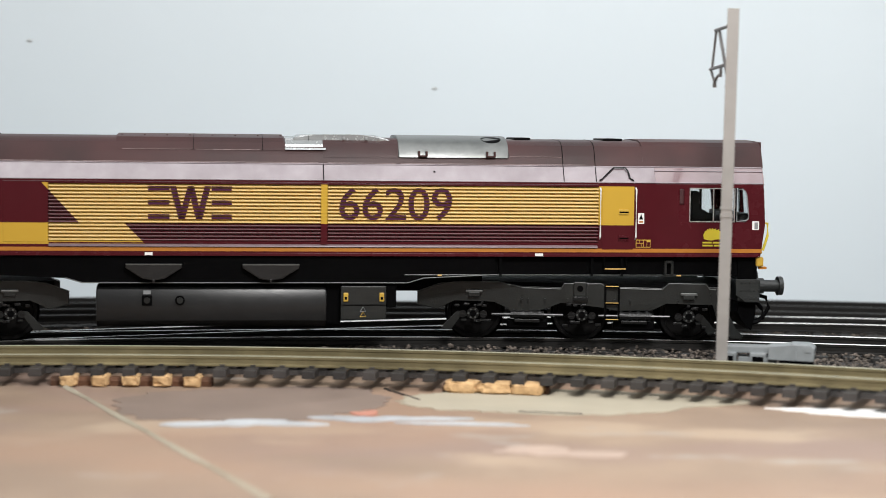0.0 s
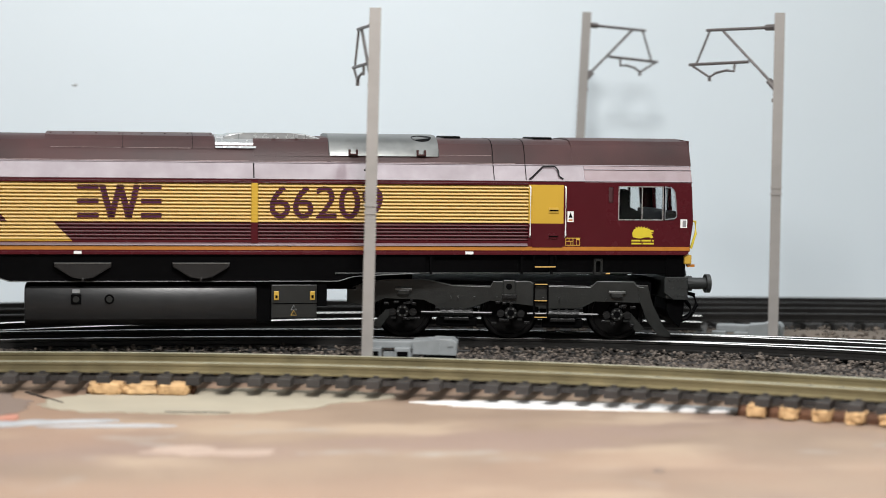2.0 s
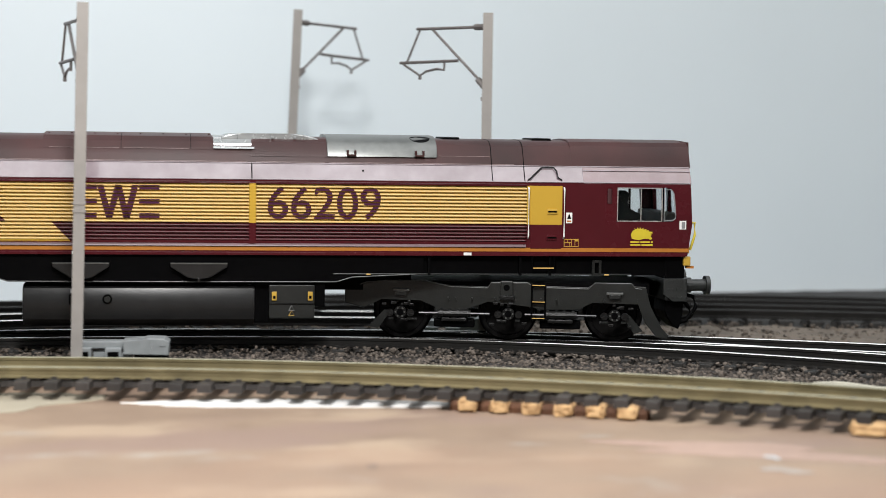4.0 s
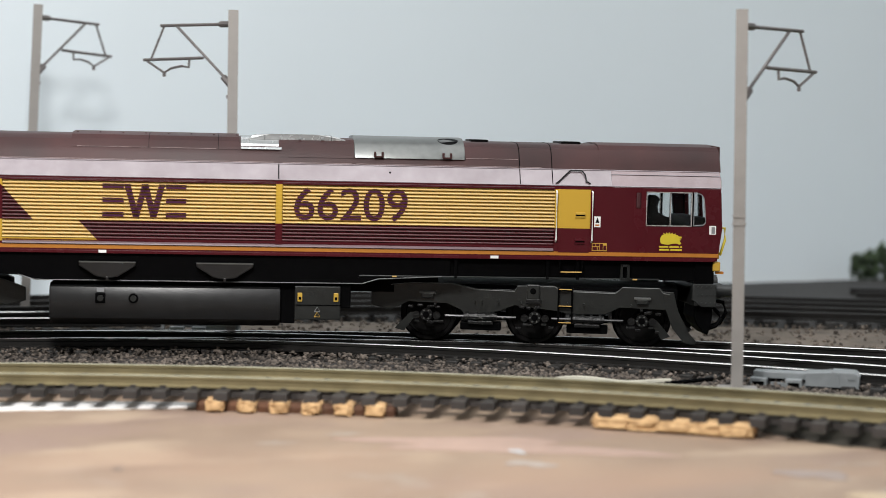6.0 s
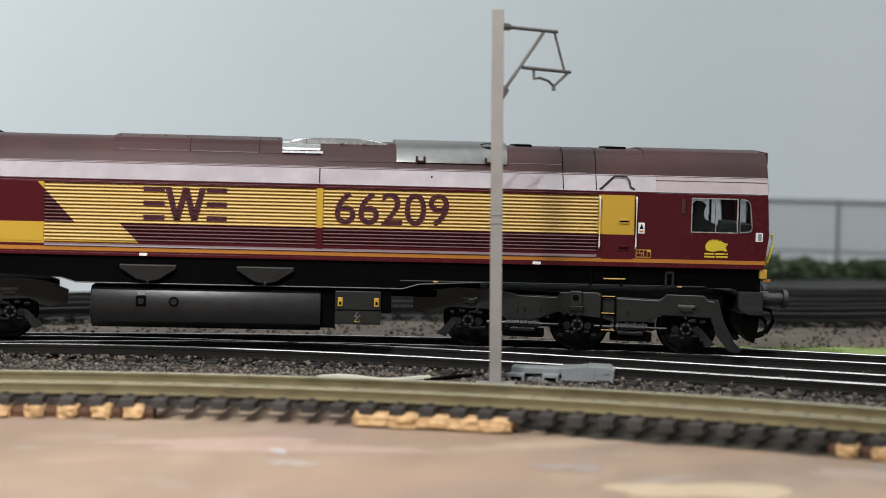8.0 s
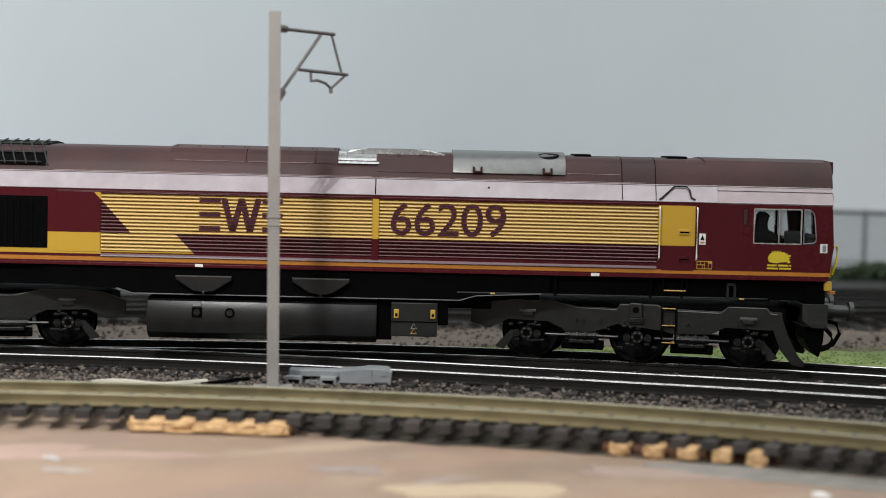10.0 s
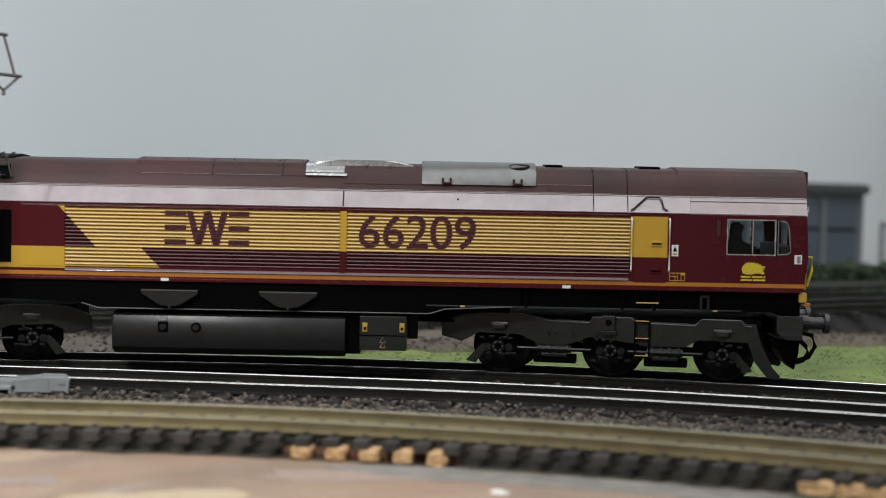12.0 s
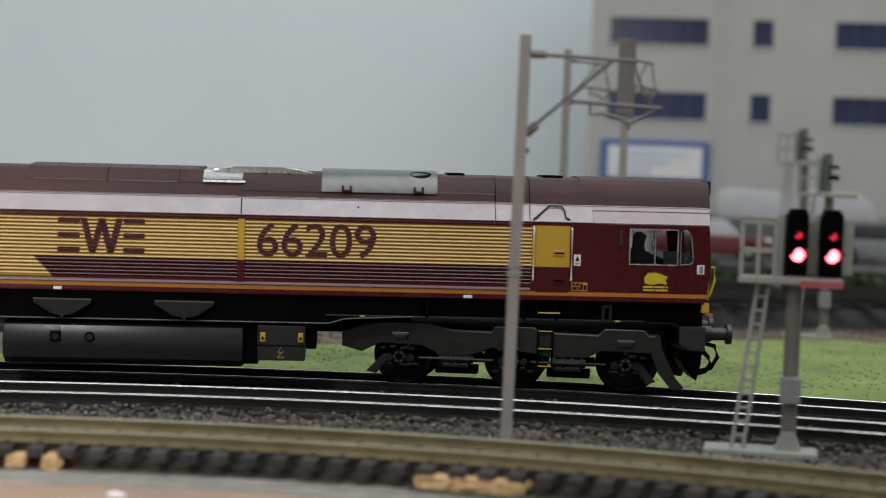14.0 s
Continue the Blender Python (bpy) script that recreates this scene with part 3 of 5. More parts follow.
for p in (612, 652):
    part("catch", boxes((along(p) - 0.35, along(p) + 0.35, -11.6, -11.1, 50.8, 51.5), bevel=0.1), GREY, cover)
for p in (549, 668):
    part("seam", boxes((along(p) - 0.07, along(p) + 0.07, -11.38, -11.2, 50.2, 51.7)), BOGIE, cover)

# fan grille at the far end
for k in range(14):
    x = -64 - 2.6 * k
    part("grille_bar", tube([(x + 2.6, -15.4, 46.4), (x + 1.4, -13.3, 49.5), (x, -9.5, 51.5), (x, 0, 52.3)], 0.2, 6), BOGIE, roof)
for z, y in ((46.9, -15.2), (49.2, -13.5), (51.3, -9.8)):
    part("grille_bar", tube([(-100, y, z), (-63, y, z)], 0.16, 6), BOGIE, roof)
part("fan_well", prism([(-15.2, 46.2), (-13.0, 49.3), (-8, 51.5), (0, 52.0), (8, 51.5), (13.0, 49.3), (15.2, 46.2)], "x", -101, -62), BLACK, roof, "black radiator fan well")

# corrugated side, rib by rib
RIB_TOP, RIB_LOW, RIBS, RIB_H = 39.59, 25.65, 16, 0.335
step = (RIB_TOP - RIB_LOW) / RIBS
for a, b in ((along(84), along(569)), (along(582), along(1061))):
    for k in range(RIBS):
        z = RIB_LOW + (k + 0.5) * step
        h = step * RIB_H
        for s_ in (-1, 1):
            rib = prism([(s_ * 15.9, z - h), (s_ * 17.6, z - h), (s_ * 17.62, z - 0.5 * h), (s_ * 17.50, z), (s_ * 17.05, z + 0.7 * h), (s_ * 15.9, z + h)], "x", a, b)
            part("rib", rib, RIB_PAINT, body)
part("panel_post", boxes((along(569.5), along(581), -SIDE_Y - 0.3, -15.9, 24.9, 40.5)), PAINT, body)
# Pale lilac puts the highlight along the side mouldings into their colour.
LILAC = material("lilac_highlight_paint", (0.11, 0.062, 0.070), 0.4, 0, 0.3, 160, 0.1, 1500, coat=0.1)
part("moulding", boxes((along(84), along(1060), -SIDE_Y - 0.32, -SIDE_Y + 0.1, 39.72, 39.95), bevel=0.06), MAROON_PAINT, body)
part("moulding", boxes((along(2), along(1060), -SIDE_Y - 0.12, -SIDE_Y + 0.1, 40.12, 40.24)), LILAC, body, "moulding coloured pale as a highlight line")
part("moulding", prism([(-SIDE_Y - 0.02, 24.25), (-SIDE_Y - 0.5, 24.3), (-SIDE_Y - 0.42, 24.55), (-SIDE_Y - 0.02, 24.95)], "x", along(84), along(1060)), LILAC, body, "moulding coloured pale as a highlight line")
part("moulding", boxes((along(84), along(1060), -SIDE_Y - 0.1, -SIDE_Y + 0.1, 25.05, 25.3)), MAROON_PAINT, body)
for p, z, r in ((771, 43.1, 0.28), (797, 26.6, 0.1), (640, 24.0, 0.16), (505, 24.1, 0.12), (470, 22.9, 0.14), (452, 23.0, 0.18), (446, 22.8, 0.12)):
    bm = bmesh.new()
    bmesh.ops.create_icosphere(bm, subdivisions=1, radius=r)
    bmesh.ops.translate(bm, vec=(along(p), -SIDE_Y - 0.05 + max(0.0, z - 40.72) * 0.55, z), verts=bm.verts)
    part("paint_chip", bm, BLACK, body)
part("waist_line", boxes((-BODY_X + 1, BODY_X - 0.5, -SIDE_Y - 0.06, SIDE_Y + 0.06, 23.15, 24.1)), ORANGE, body, "orange waist line")
part("sill", boxes((-BODY_X + 1, BODY_X - 1.4, -SIDE_Y - 0.12, SIDE_Y + 0.12, 22.0, 22.75), bevel=0.1), MAROON_PAINT, body)
part("radiator_grille", boxes((-104, along(-14), -SIDE_Y - 0.15, -SIDE_Y + 0.2, 26.0, 38.6)), BLACK, body, "black radiator grille")
for k in range(26):
    part("slat", boxes((-103.5 + 1.55 * k, -103.1 + 1.55 * k, -SIDE_Y - 0.45, -SIDE_Y, 26.3, 38.3)), BLACK, body)
part("inset_panel", boxes((along(2), along(82), -SIDE_Y - 0.1, -SIDE_Y + 0.1, 25.3, 40.0), bevel=0.08), PAINT, body)


CAB_INSIDE = material("grey_cab_plastic", (0.06, 0.061, 0.063), 0.6)


# cab: shell with real window openings
def cab(sign):
    """One cab, with hollow window bays on both sides; sign 1 for the leading end."""
    x0, x1 = along(1200), 131.0
    w0 = along(1223) - 0.25
    win = (w0, w0 + 15.8, 30.9, 39.6)
    m = sign

    def flip(bmx):
        if m < 0:
            bmesh.ops.scale(bmx, vec=(-1, 1, 1), verts=bmx.verts)
        return bmx

    shell = part("cab", flip(boxes((x0, x1 - 0.5, -SIDE_Y + 1, SIDE_Y - 1, 22.2, 24.5))), MAROON_PAINT, loco, "maroon cab")

    def sub(name, bmx, mat, label=""):
        return part(name, flip(bmx), mat, shell, label)

    for s in (-1, 1):
        y0, y1 = sorted((s * SIDE_Y, s * (SIDE_Y - 1.0)))
        side = prism([(x0, 22.2), (x1 - 0.8, 22.2), (x1 + 0.3, 30.2), (x1 + 0.28, win[2]), (x0, win[2])], "y", y0, y1)
        sub("cab_side", side, MAROON_PAINT)
        sub("cab_side", boxes((x0, win[0], y0, y1, win[2] + 0.002, win[3])), MAROON_PAINT)
        sub("cab_side", boxes((x0, x1 - 0.3, y0, y1, win[3] + 0.002, 40.7)), MAROON_PAINT)
        sub("cab_side", prism([(win[1] - 0.05, win[2] + 0.002), (x1 + 0.28, win[2] + 0.002), (x1 - 0.2, win[3]), (win[1] - 0.8, win[3])], "y", y0, y1), MAROON_PAINT)
    sub("cab_front", prism([(x1 - 1.6, 22.2), (x1 - 0.8, 22.2), (x1 + 0.25, 30.2), (x1 + 0.2, 31.0), (x1 - 1.6, 31.0)], "y", -SIDE_Y + 1.02, SIDE_Y - 1.02), MAROON_PAINT)
    for y in (-SIDE_Y + 1.9, 0, SIDE_Y - 1.9):
        sub("windscreen_post", prism([(x1 - 1.4, 31.0), (x1 - 0.3, 31.0), (x1 - 1.0, 40.7), (x1 - 1.8, 40.7)], "y", y - 0.86, y + 0.86), MAROON_PAINT)

    for s in (-1, 1):
        y0, y1 = sorted((s * (SIDE_Y - 0.25), s * (SIDE_Y - 0.45)))
        o0, o1 = sorted((s * (SIDE_Y + 0.12), s * (SIDE_Y - 0.5)))
        w0, w1, wz0, wz1 = win
        wm = w0 + 11.9
        for a, b, e, f in ((w0, wm, wz0, wz0 + 0.26), (w0, wm, wz1 - 0.26, wz1), (w0, w0 + 0.26, wz0, wz1), (w0 + 6.15, w0 + 6.4, wz0, wz1), (wm - 0.26, wm, wz0, wz1)):
            sub("window_frame", boxes((a, b, o0, o1, e, f)), CHROME, "bright window frame")
        sub("window_post", boxes((wm, wm + 0.4, o0 + 0.1, o1 - 0.1, wz0, wz1)), BLACK)
        ys = s * (SIDE_Y - 0.1)
        q = [(wm + 0.5, wz0 + 0.2), (w1 - 0.9, wz0 + 0.45), (w1 - 0.35, wz0 + 0.9), (w1 - 0.3, wz0 + 1.8), (w1 - 0.85, wz1 - 1.5), (w1 - 1.3, wz1 - 0.7), (w1 - 1.9, wz1 - 0.4), (wm + 0.5, wz1 - 0.25), (wm + 0.5, wz0 + 0.2)]
        sub("window_frame", tube([(u, ys, v) for u, v in q], 0.15, 6), GREY, "grey quarter window frame")
        sub("window_corner", prism([(w1 - 1.1, wz0), (w1 + 0.1, wz0), (w1 + 0.1, wz0 + 1.3), (w1 - 0.3, wz0 + 0.8)], "y", o0 + 0.12, o1 - 0.12), MAROON_PAINT)
        sub("window_corner", prism([(w1 - 2.0, wz1), (w1 - 0.6, wz1), (w1 - 0.5, wz1 - 2.6), (w1 - 1.2, wz1 - 0.7)], "y", o0 + 0.12, o1 - 0.12), MAROON_PAINT)
        pane = sub("side_window", boxes((w0 + 0.2, w1 - 0.1, y0, y1, wz0 + 0.1, wz1 - 0.1)), WINDOW, "clear cab side window")
    ws = sub("windscreen", prism([(x1 - 0.75, 31.0), (x1 - 0.6, 31.0), (x1 - 1.35, 40.6), (x1 - 1.5, 40.6)], "y", -SIDE_Y + 1.8, SIDE_Y - 1.8), glass("windscreen_glass", (0.8, 0.83, 0.85)))
    sub("sun_visor", prism([(x1 - 1.0, 44.6), (x1 + 0.5, 45.4), (x1 + 1.3, 48.6), (x1 + 1.2, 51.2), (x1 - 1.0, 51.5)], "y", -9.5, 9.5, 0.3), ROOF)
    sub("lamp_box", boxes((x1 - 1.0, x1 + 0.5, -14.2, 14.2, 41.0, 43.6), bevel=0.3), BLACK)
    sub("marker_light", boxes((x1 + 0.3, x1 + 0.7, -14.0, -12.6, 41.4, 42.8)), WHITE)
    for y in (-15.5, 15.5):
        sub("handrail", tube([(x1 - 0.2, y, 30.6), (x1 + 1.5, y, 30.6), (x1 + 1.6, y, 27.5), (x1 + 0.9, y, 25.2), (x1 + 0.4, y, 23.6)], 0.35), YELLOW, "yellow front handrail")
        sub("front_step", boxes((x1 - 1.6, x1 + 0.3, y - 1.4, y + 1.4, 19.6, 22.0), bevel=0.3), GOLD_PAINT, "gold lamp bracket")
        sub("lamp_iron", boxes((x1 - 0.6, x1 + 1.3, y - 0.8, y + 0.8, 18.9, 19.5)), ORANGE)
    sub("front_band", boxes((x1 - 0.2, x1 + 0.62, -14.4, 14.4, 22.6, 29.5), bevel=0.3), GOLD_PAINT, "gold front panel")
    # desk and seats inside
    sub("desk", boxes((x1 - 6, x1 - 2, -14, 14, 24.5, 33.0), bevel=0.5), CAB_INSIDE)
    sub("rear_bulkhead", boxes((along(1205), along(1210), -16, 16, 24.5, 34.0)), CAB_INSIDE)
    return shell


cab(1)
cab(-1)
driver = prism([(-0.6, 0), (6.8, 0), (7.0, 1.5), (6.4, 2.2), (4.2, 2.4), (3.2, 3.4), (2.5, 4.1), (2.5, 4.6), (3.0, 5.0), (3.25, 5.8), (3.1, 6.9), (3.4, 7.2), (2.4, 7.9), (1.2, 7.9), (0.5, 7.2), (0.4, 6.0), (0.8, 5.0), (0.9, 4.3), (-0.2, 3.7), (-0.7, 2.2)], "y", -1.5, 1.5, 0.45)
drv = part("doll_figure", driver, material("dull_grey_doll", (0.022, 0.022, 0.024), 0.6), loco, "dark plain seated doll in the cab")
drv.location = ((along(1223) + 1.9) * MM, -7 * MM, 30.6 * MM)

# cab door, rails, handles and small plates
door = part("cab_door", boxes((along(1068), along(1123), -SIDE_Y - 0.15, -SIDE_Y + 0.1, 23.9, 40.0), bevel=0.08), PAINT, body, "gold and maroon cab door")
for p in (1063.5, 1126.5):
    part("door_rail", tube([(along(p), -SIDE_Y - 0.2, 26.6), (along(p), -SIDE_Y - 0.9, 27.0), (along(p), -SIDE_Y - 0.9, 39.0), (along(p), -SIDE_Y - 0.2, 39.4)], 0.21), WHITE, body, "white door handrail")
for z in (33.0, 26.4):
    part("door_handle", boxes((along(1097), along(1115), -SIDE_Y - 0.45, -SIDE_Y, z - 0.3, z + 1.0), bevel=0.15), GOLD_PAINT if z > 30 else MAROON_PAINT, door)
    # A black strip on the handle's face paints its shadow gap.
    part("handle_shadow", boxes((along(1098), along(1114), -SIDE_Y - 0.48, -SIDE_Y, z + 0.1, z + 0.5)), BLACK, door)
part("grab_rail", tube([(along(1062), -17.4, 41.3), (along(1066), -17.5, 41.6), (along(1087), -16.0, 44.3), (along(1090), -15.9, 44.5), (along(1109), -15.9, 44.5), (along(1114), -16.4, 43.6), (along(1116), -17.2, 41.9), (along(1123), -17.3, 41.3)], 0.2, 8), OILY, body, "black roof grab rail")
for p in (1207,):
    part("lamp_socket", boxes((along(p - 3), along(p + 5), -SIDE_Y - 0.12, -SIDE_Y + 0.1, 35.4, 39.3), bevel=0.3), material("dark_maroon", (0.04, 0.006, 0.008), 0.5), body)


def plate(name, p0, p1, z0, z1, mat, parent, label="", y=-SIDE_Y):
    return part(name, boxes((along(p0), along(p1), y - 0.08, y + 0.05, z0, z1)), mat, parent, label)


w = plate("warning_label", 1131, 1142, 30.4, 33.1, WHITE, body, "small white warning label")
part("triangle", prism([(along(1133), 31.5), (along(1140), 31.5), (along(1136.5), 32.9)], "y", -SIDE_Y - 0.12, -SIDE_Y), BLACK, w)
plate("stripe", 1133, 1140, 30.7, 31.1, ORANGE, w, y=-SIDE_Y - 0.05)
d = plate("data_panel", 1128, 1154, 24.4, 26.4, GOLD_PAINT, body, "small gold data panel")
for a, b, e, f in ((1129, 1137, 24.6, 25.4), (1129, 1134, 25.6, 26.2), (1135, 1141, 25.6, 26.2), (1138, 1141, 24.6, 25.4), (1142, 1147, 24.6, 26.2), (1148, 1153, 24.6, 25.8)):
    plate("bar", a, b, e, f, MAROON_PAINT, d, y=-SIDE_Y - 0.05)
v = plate("side_vent", 1333, 1345, 29.0, 31.2, WHITE, loco, "white framed side lamp", y=-SIDE_Y + 0.05)
plate("vent_grey", 1337, 1343, 29.2, 30.9, GREY, v, y=-SIDE_Y)
# the gold crest and its two lines below it, as plain shapes
crest_rows = ((495, 195), (490, 170), (500, 148), (512, 141), (508, 132), (522, 139), (526, 128), (536, 138), (543, 127), (549, 138), (560, 130), (563, 141), (578, 135), (577, 145), (592, 143), (591, 151), (612, 153), (614, 162), (598, 166), (612, 172), (601, 177), (613, 196), (600, 202), (590, 195), (560, 197), (540, 203), (515, 201))
crest = prism([(along(1247 + (u - 490) * 0.31), 29.4 - (q - 128) * 0.042) for u, q in crest_rows], "y", -SIDE_Y - 0.07, -SIDE_Y + 0.02)
part("crest", crest, YELLOW, loco, "yellow crest shape")
for z, words in ((25.5, ((1246, 1262), (1264, 1281), (1283, 1286))), (24.75, ((1246, 1264), (1266, 1286)))):
    for a, b in words:
        plate("bar", a, b, z, z + 0.42, YELLOW, loco)
for p in (263, 957):
    plate("works_label", p - 7, p + 7, 22.15, 22.85, WHITE, body, "small white label", y=-SIDE_Y - 0.15)


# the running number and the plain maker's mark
def number(text, x0, x1, z0, z1):
    cu = bpy.data.curves.new("running_number", "FONT")
    cu.body, cu.size, cu.extrude, cu.offset = text, 1.0, 0.02, 0.008
    tmp = bpy.data.objects.new("running_number", cu)
    scene.collection.objects.link(tmp)
    bpy.context.view_layer.update()
    me = bpy.data.meshes.new_from_object(tmp.evaluated_get(bpy.context.evaluated_depsgraph_get()))
    bpy.data.objects.remove(tmp)
    xs, ys = [q.co.x for q in me.vertices], [q.co.y for q in me.vertices]
    for q in me.vertices:
        u, w2 = (q.co.x - min(xs)) / (max(xs) - min(xs)), (q.co.y - min(ys)) / (max(ys) - min(ys))
        q.co = ((x0 + (x1 - x0) * u) * MM, (-17.63 - q.co.z * 2) * MM, (z0 + (z1 - z0) * w2) * MM)
    full = bmesh.new()
    full.from_mesh(me)
    out = bmesh.new()
    for piece in banded(full):
        out.from_mesh(piece)
    bmesh.ops.scale(out, vec=(1000, 1000, 1000), verts=out.verts)
    return part("running_number", out, PURPLE, body, "dark purple running number 66209")


def banded(full):
    """Print that lies on the ribs alone: the shape cut into the bands of the ribs. The shape is in metres."""
    pieces = []
    for k in range(RIBS):
        z = (RIB_LOW + (k + 0.5) * step) * MM
        h = step * (RIB_H - 0.03) * MM
        bmk = full.copy()
        for co, no in (((0, 0, z - h), (0, 0, -1)), ((0, 0, z + h), (0, 0, 1))):
            bmesh.ops.bisect_plane(bmk, geom=bmk.verts[:] + bmk.edges[:] + bmk.faces[:], plane_co=co, plane_no=no, clear_outer=True)
        tmp = bpy.data.meshes.new("band")
        bmk.to_mesh(tmp)
        bmk.free()
        if len(tmp.polygons):
            pieces.append(tmp)
    full.free()
    return pieces


number("66209", along(602), along(802), 30.95, 39.05)
MARK_Y = -17.65


def mark_bar(pts):
    b = prism([(x * MM, z * MM) for x, z in pts], "y", (MARK_Y - 0.05) * MM, (MARK_Y + 0.1) * MM)
    for piece in banded(b):
        bm = bmesh.new()
        bm.from_mesh(piece)
        bmesh.ops.scale(bm, vec=(1000, 1000, 1000), verts=bm.verts)
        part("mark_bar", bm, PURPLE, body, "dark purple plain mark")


z0, z1 = 31.0, 39.1
for z in (z0, (z0 + z1) / 2 - 0.6, z1 - 1.2):
    mark_bar([(along(262), z), (along(300), z), (along(300), z + 1.2), (along(262), z + 1.2)])
for a, b in ((306, 322), (338, 322), (338, 353), (368, 353)):
    mark_bar([(along(b) - 0.75, z0), (along(b) + 0.75, z0), (along(a) + 0.75, z1), (along(a) - 0.75, z1)])
for z in (z0, (z0 + z1) / 2 - 0.6, z1 - 1.2):
    mark_bar([(along(375), z), (along(411), z), (along(411), z + 1.2), (along(375), z + 1.2)])

# underframe
under = part("underframe", boxes((-126, 126, -15.6, 15.6, 17.0, 22.2), bevel=0.2), BLACK, loco, "black underframe")
part("solebar", prism([(-62, 22.3), (62, 22.3), (62, 17.2), (44, 16.4), (40, 15.2), (-40, 15.2), (-44, 16.4), (-62, 17.2)], "y", -16.6, 16.6), BLACK, loco)
for p in (890, 1052, 1105):
    part("strut", boxes((along(p) - 0.35, along(p) + 0.35, -16.9, -15.4, 17.0, 22.2)), BLACK, under)
for s_ in (-1, 1):
    # The lighter lip draws the highlight along the solebar's bottom.
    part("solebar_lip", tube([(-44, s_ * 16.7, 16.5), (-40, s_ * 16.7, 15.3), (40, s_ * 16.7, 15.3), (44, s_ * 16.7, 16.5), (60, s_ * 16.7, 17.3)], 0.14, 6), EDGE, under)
part("pipe", tube([(along(720), -16.6, 17.3), (along(1250), -16.6, 17.3)], 0.2), BOGIE, under)
for p in (778, 1202):
    part("yellow_tap", boxes((along(p), along(p + 8), -17.0, -16.4, 17.05, 17.4), bevel=0.1), STEP_EDGE, under)
part("frame_web", boxes((20, 60, -8, 8, 12.6, 17.05)), BLACK, under)
for s in (-1, 1):
    part("door_step", tube([(along(1073), s * 17, 22), (along(1073), s * 17.2, 19), (along(1112), s * 17.2, 19), (along(1112), s * 17, 22)], 0.3), BLACK, under)
part("step_edge", boxes((along(1074), along(1111), -17.6, -17.1, 18.85, 19.1)), STEP_EDGE, under, "gold step edge")
part("bracket_frame", boxes((along(1180), along(1184), -17.2, -16.4, 17.2, 21), (along(1192), along(1196), -17.2, -16.4, 17.2, 21), (along(1180), along(1196), -17.2, -16.4, 20.4, 21), (along(1180), along(1196), -17.2, -16.4, 17.0, 17.6)), BOGIE, under)

# fuel tank, its fillers and the battery box
tp = [(-16.6, 6.0), (-17.0, 8.5), (-16.9, 11.8), (-16.2, 13.6), (-14.4, 14.5), (14.4, 14.5), (16.2, 13.6), (16.9, 11.8), (17.0, 8.5), (16.6, 6.0), (13.5, 4.2), (-13.5, 4.2)]
tank = smooth(part("fuel_tank", prism(tp, "x", along(168), along(581), bevel=0.5), TANK, loco, "satin black fuel tank"), 40)
for p, sq in ((260, True), (319, False)):
    if sq:
        part("filler_plate", boxes((along(p) - 1.25, along(p) + 1.25, -17.25, -16.7, 9.7, 12.2), bevel=0.1), BLACK, tank)
    fill = disc(along(p), -17.5, -16.6, 11.0, 1.2, 20)
    part("filler", fill, BLACK, tank)
    part("filler_cap", disc(along(p), -17.7, -17.3, 11.0, 0.75, 20), BOGIE, tank)
part("works_label", boxes((along(260) - 0.9, along(260) + 0.9, -17.05, -16.6, 12.5, 13.4)), GREY, tank)
for p in (272, 481):
    tri = part("triangular_bracket", prism([(along(p - 51), 20.0), (along(p + 51), 20.0), (along(p + 50), 19.0), (along(p + 20), 16.4), (along(p + 4), 16.0), (along(p - 4), 16.0), (along(p - 20), 16.4), (along(p - 50), 19.0)], "y", -18.2, -15.5, 0.2), TANK, under)
    # A paler strip draws the highlight on the bracket's top.
    part("bracket_lip", boxes((along(p - 50), along(p + 50), -18.35, -18.0, 19.75, 20.05)), EDGE, tri)
    part("drain_stud", boxes((along(p) - 0.3, along(p) + 0.3, -18.3, -17.6, 15.3, 16.3), bevel=0.1), TANK, tri)
bat = part("battery_box", boxes((along(606), along(687), -17.2, -4, 6.2, 14.5), bevel=0.2), BOGIE, loco, "dark grey battery box with yellow latches")
part("lid_line", boxes((along(606), along(687), -17.35, -17.0, 9.7, 9.95)), BLACK, bat)
for p in (615, 679):
    part("latch", boxes((along(p) - 0.6, along(p) + 0.6, -17.6, -17.0, 10.7, 12.9), bevel=0.15), GOLD_PAINT, bat, "gold latch")
    part("latch_catch", boxes((along(p) - 0.3, along(p) + 0.3, -17.75, -17.3, 11.2, 11.9)), BLACK, bat)
for z, mt in ((8.2, GREY), (6.9, GOLD_PAINT)):
    part("sign_triangle", tube([(along(641), -17.25, z), (along(651), -17.25, z), (along(646), -17.25, z + 1.2), (along(641), -17.25, z)], 0.1, 5), mt, bat)
part("tank_stay", boxes((along(580), along(607), -14.6, 14.6, 5.0, 15.4), bevel=0.2), BLACK, loco)
part("air_box", boxes((along(688), along(706), -15.8, -2, 9.0, 15.2), bevel=0.2), BLACK, loco)


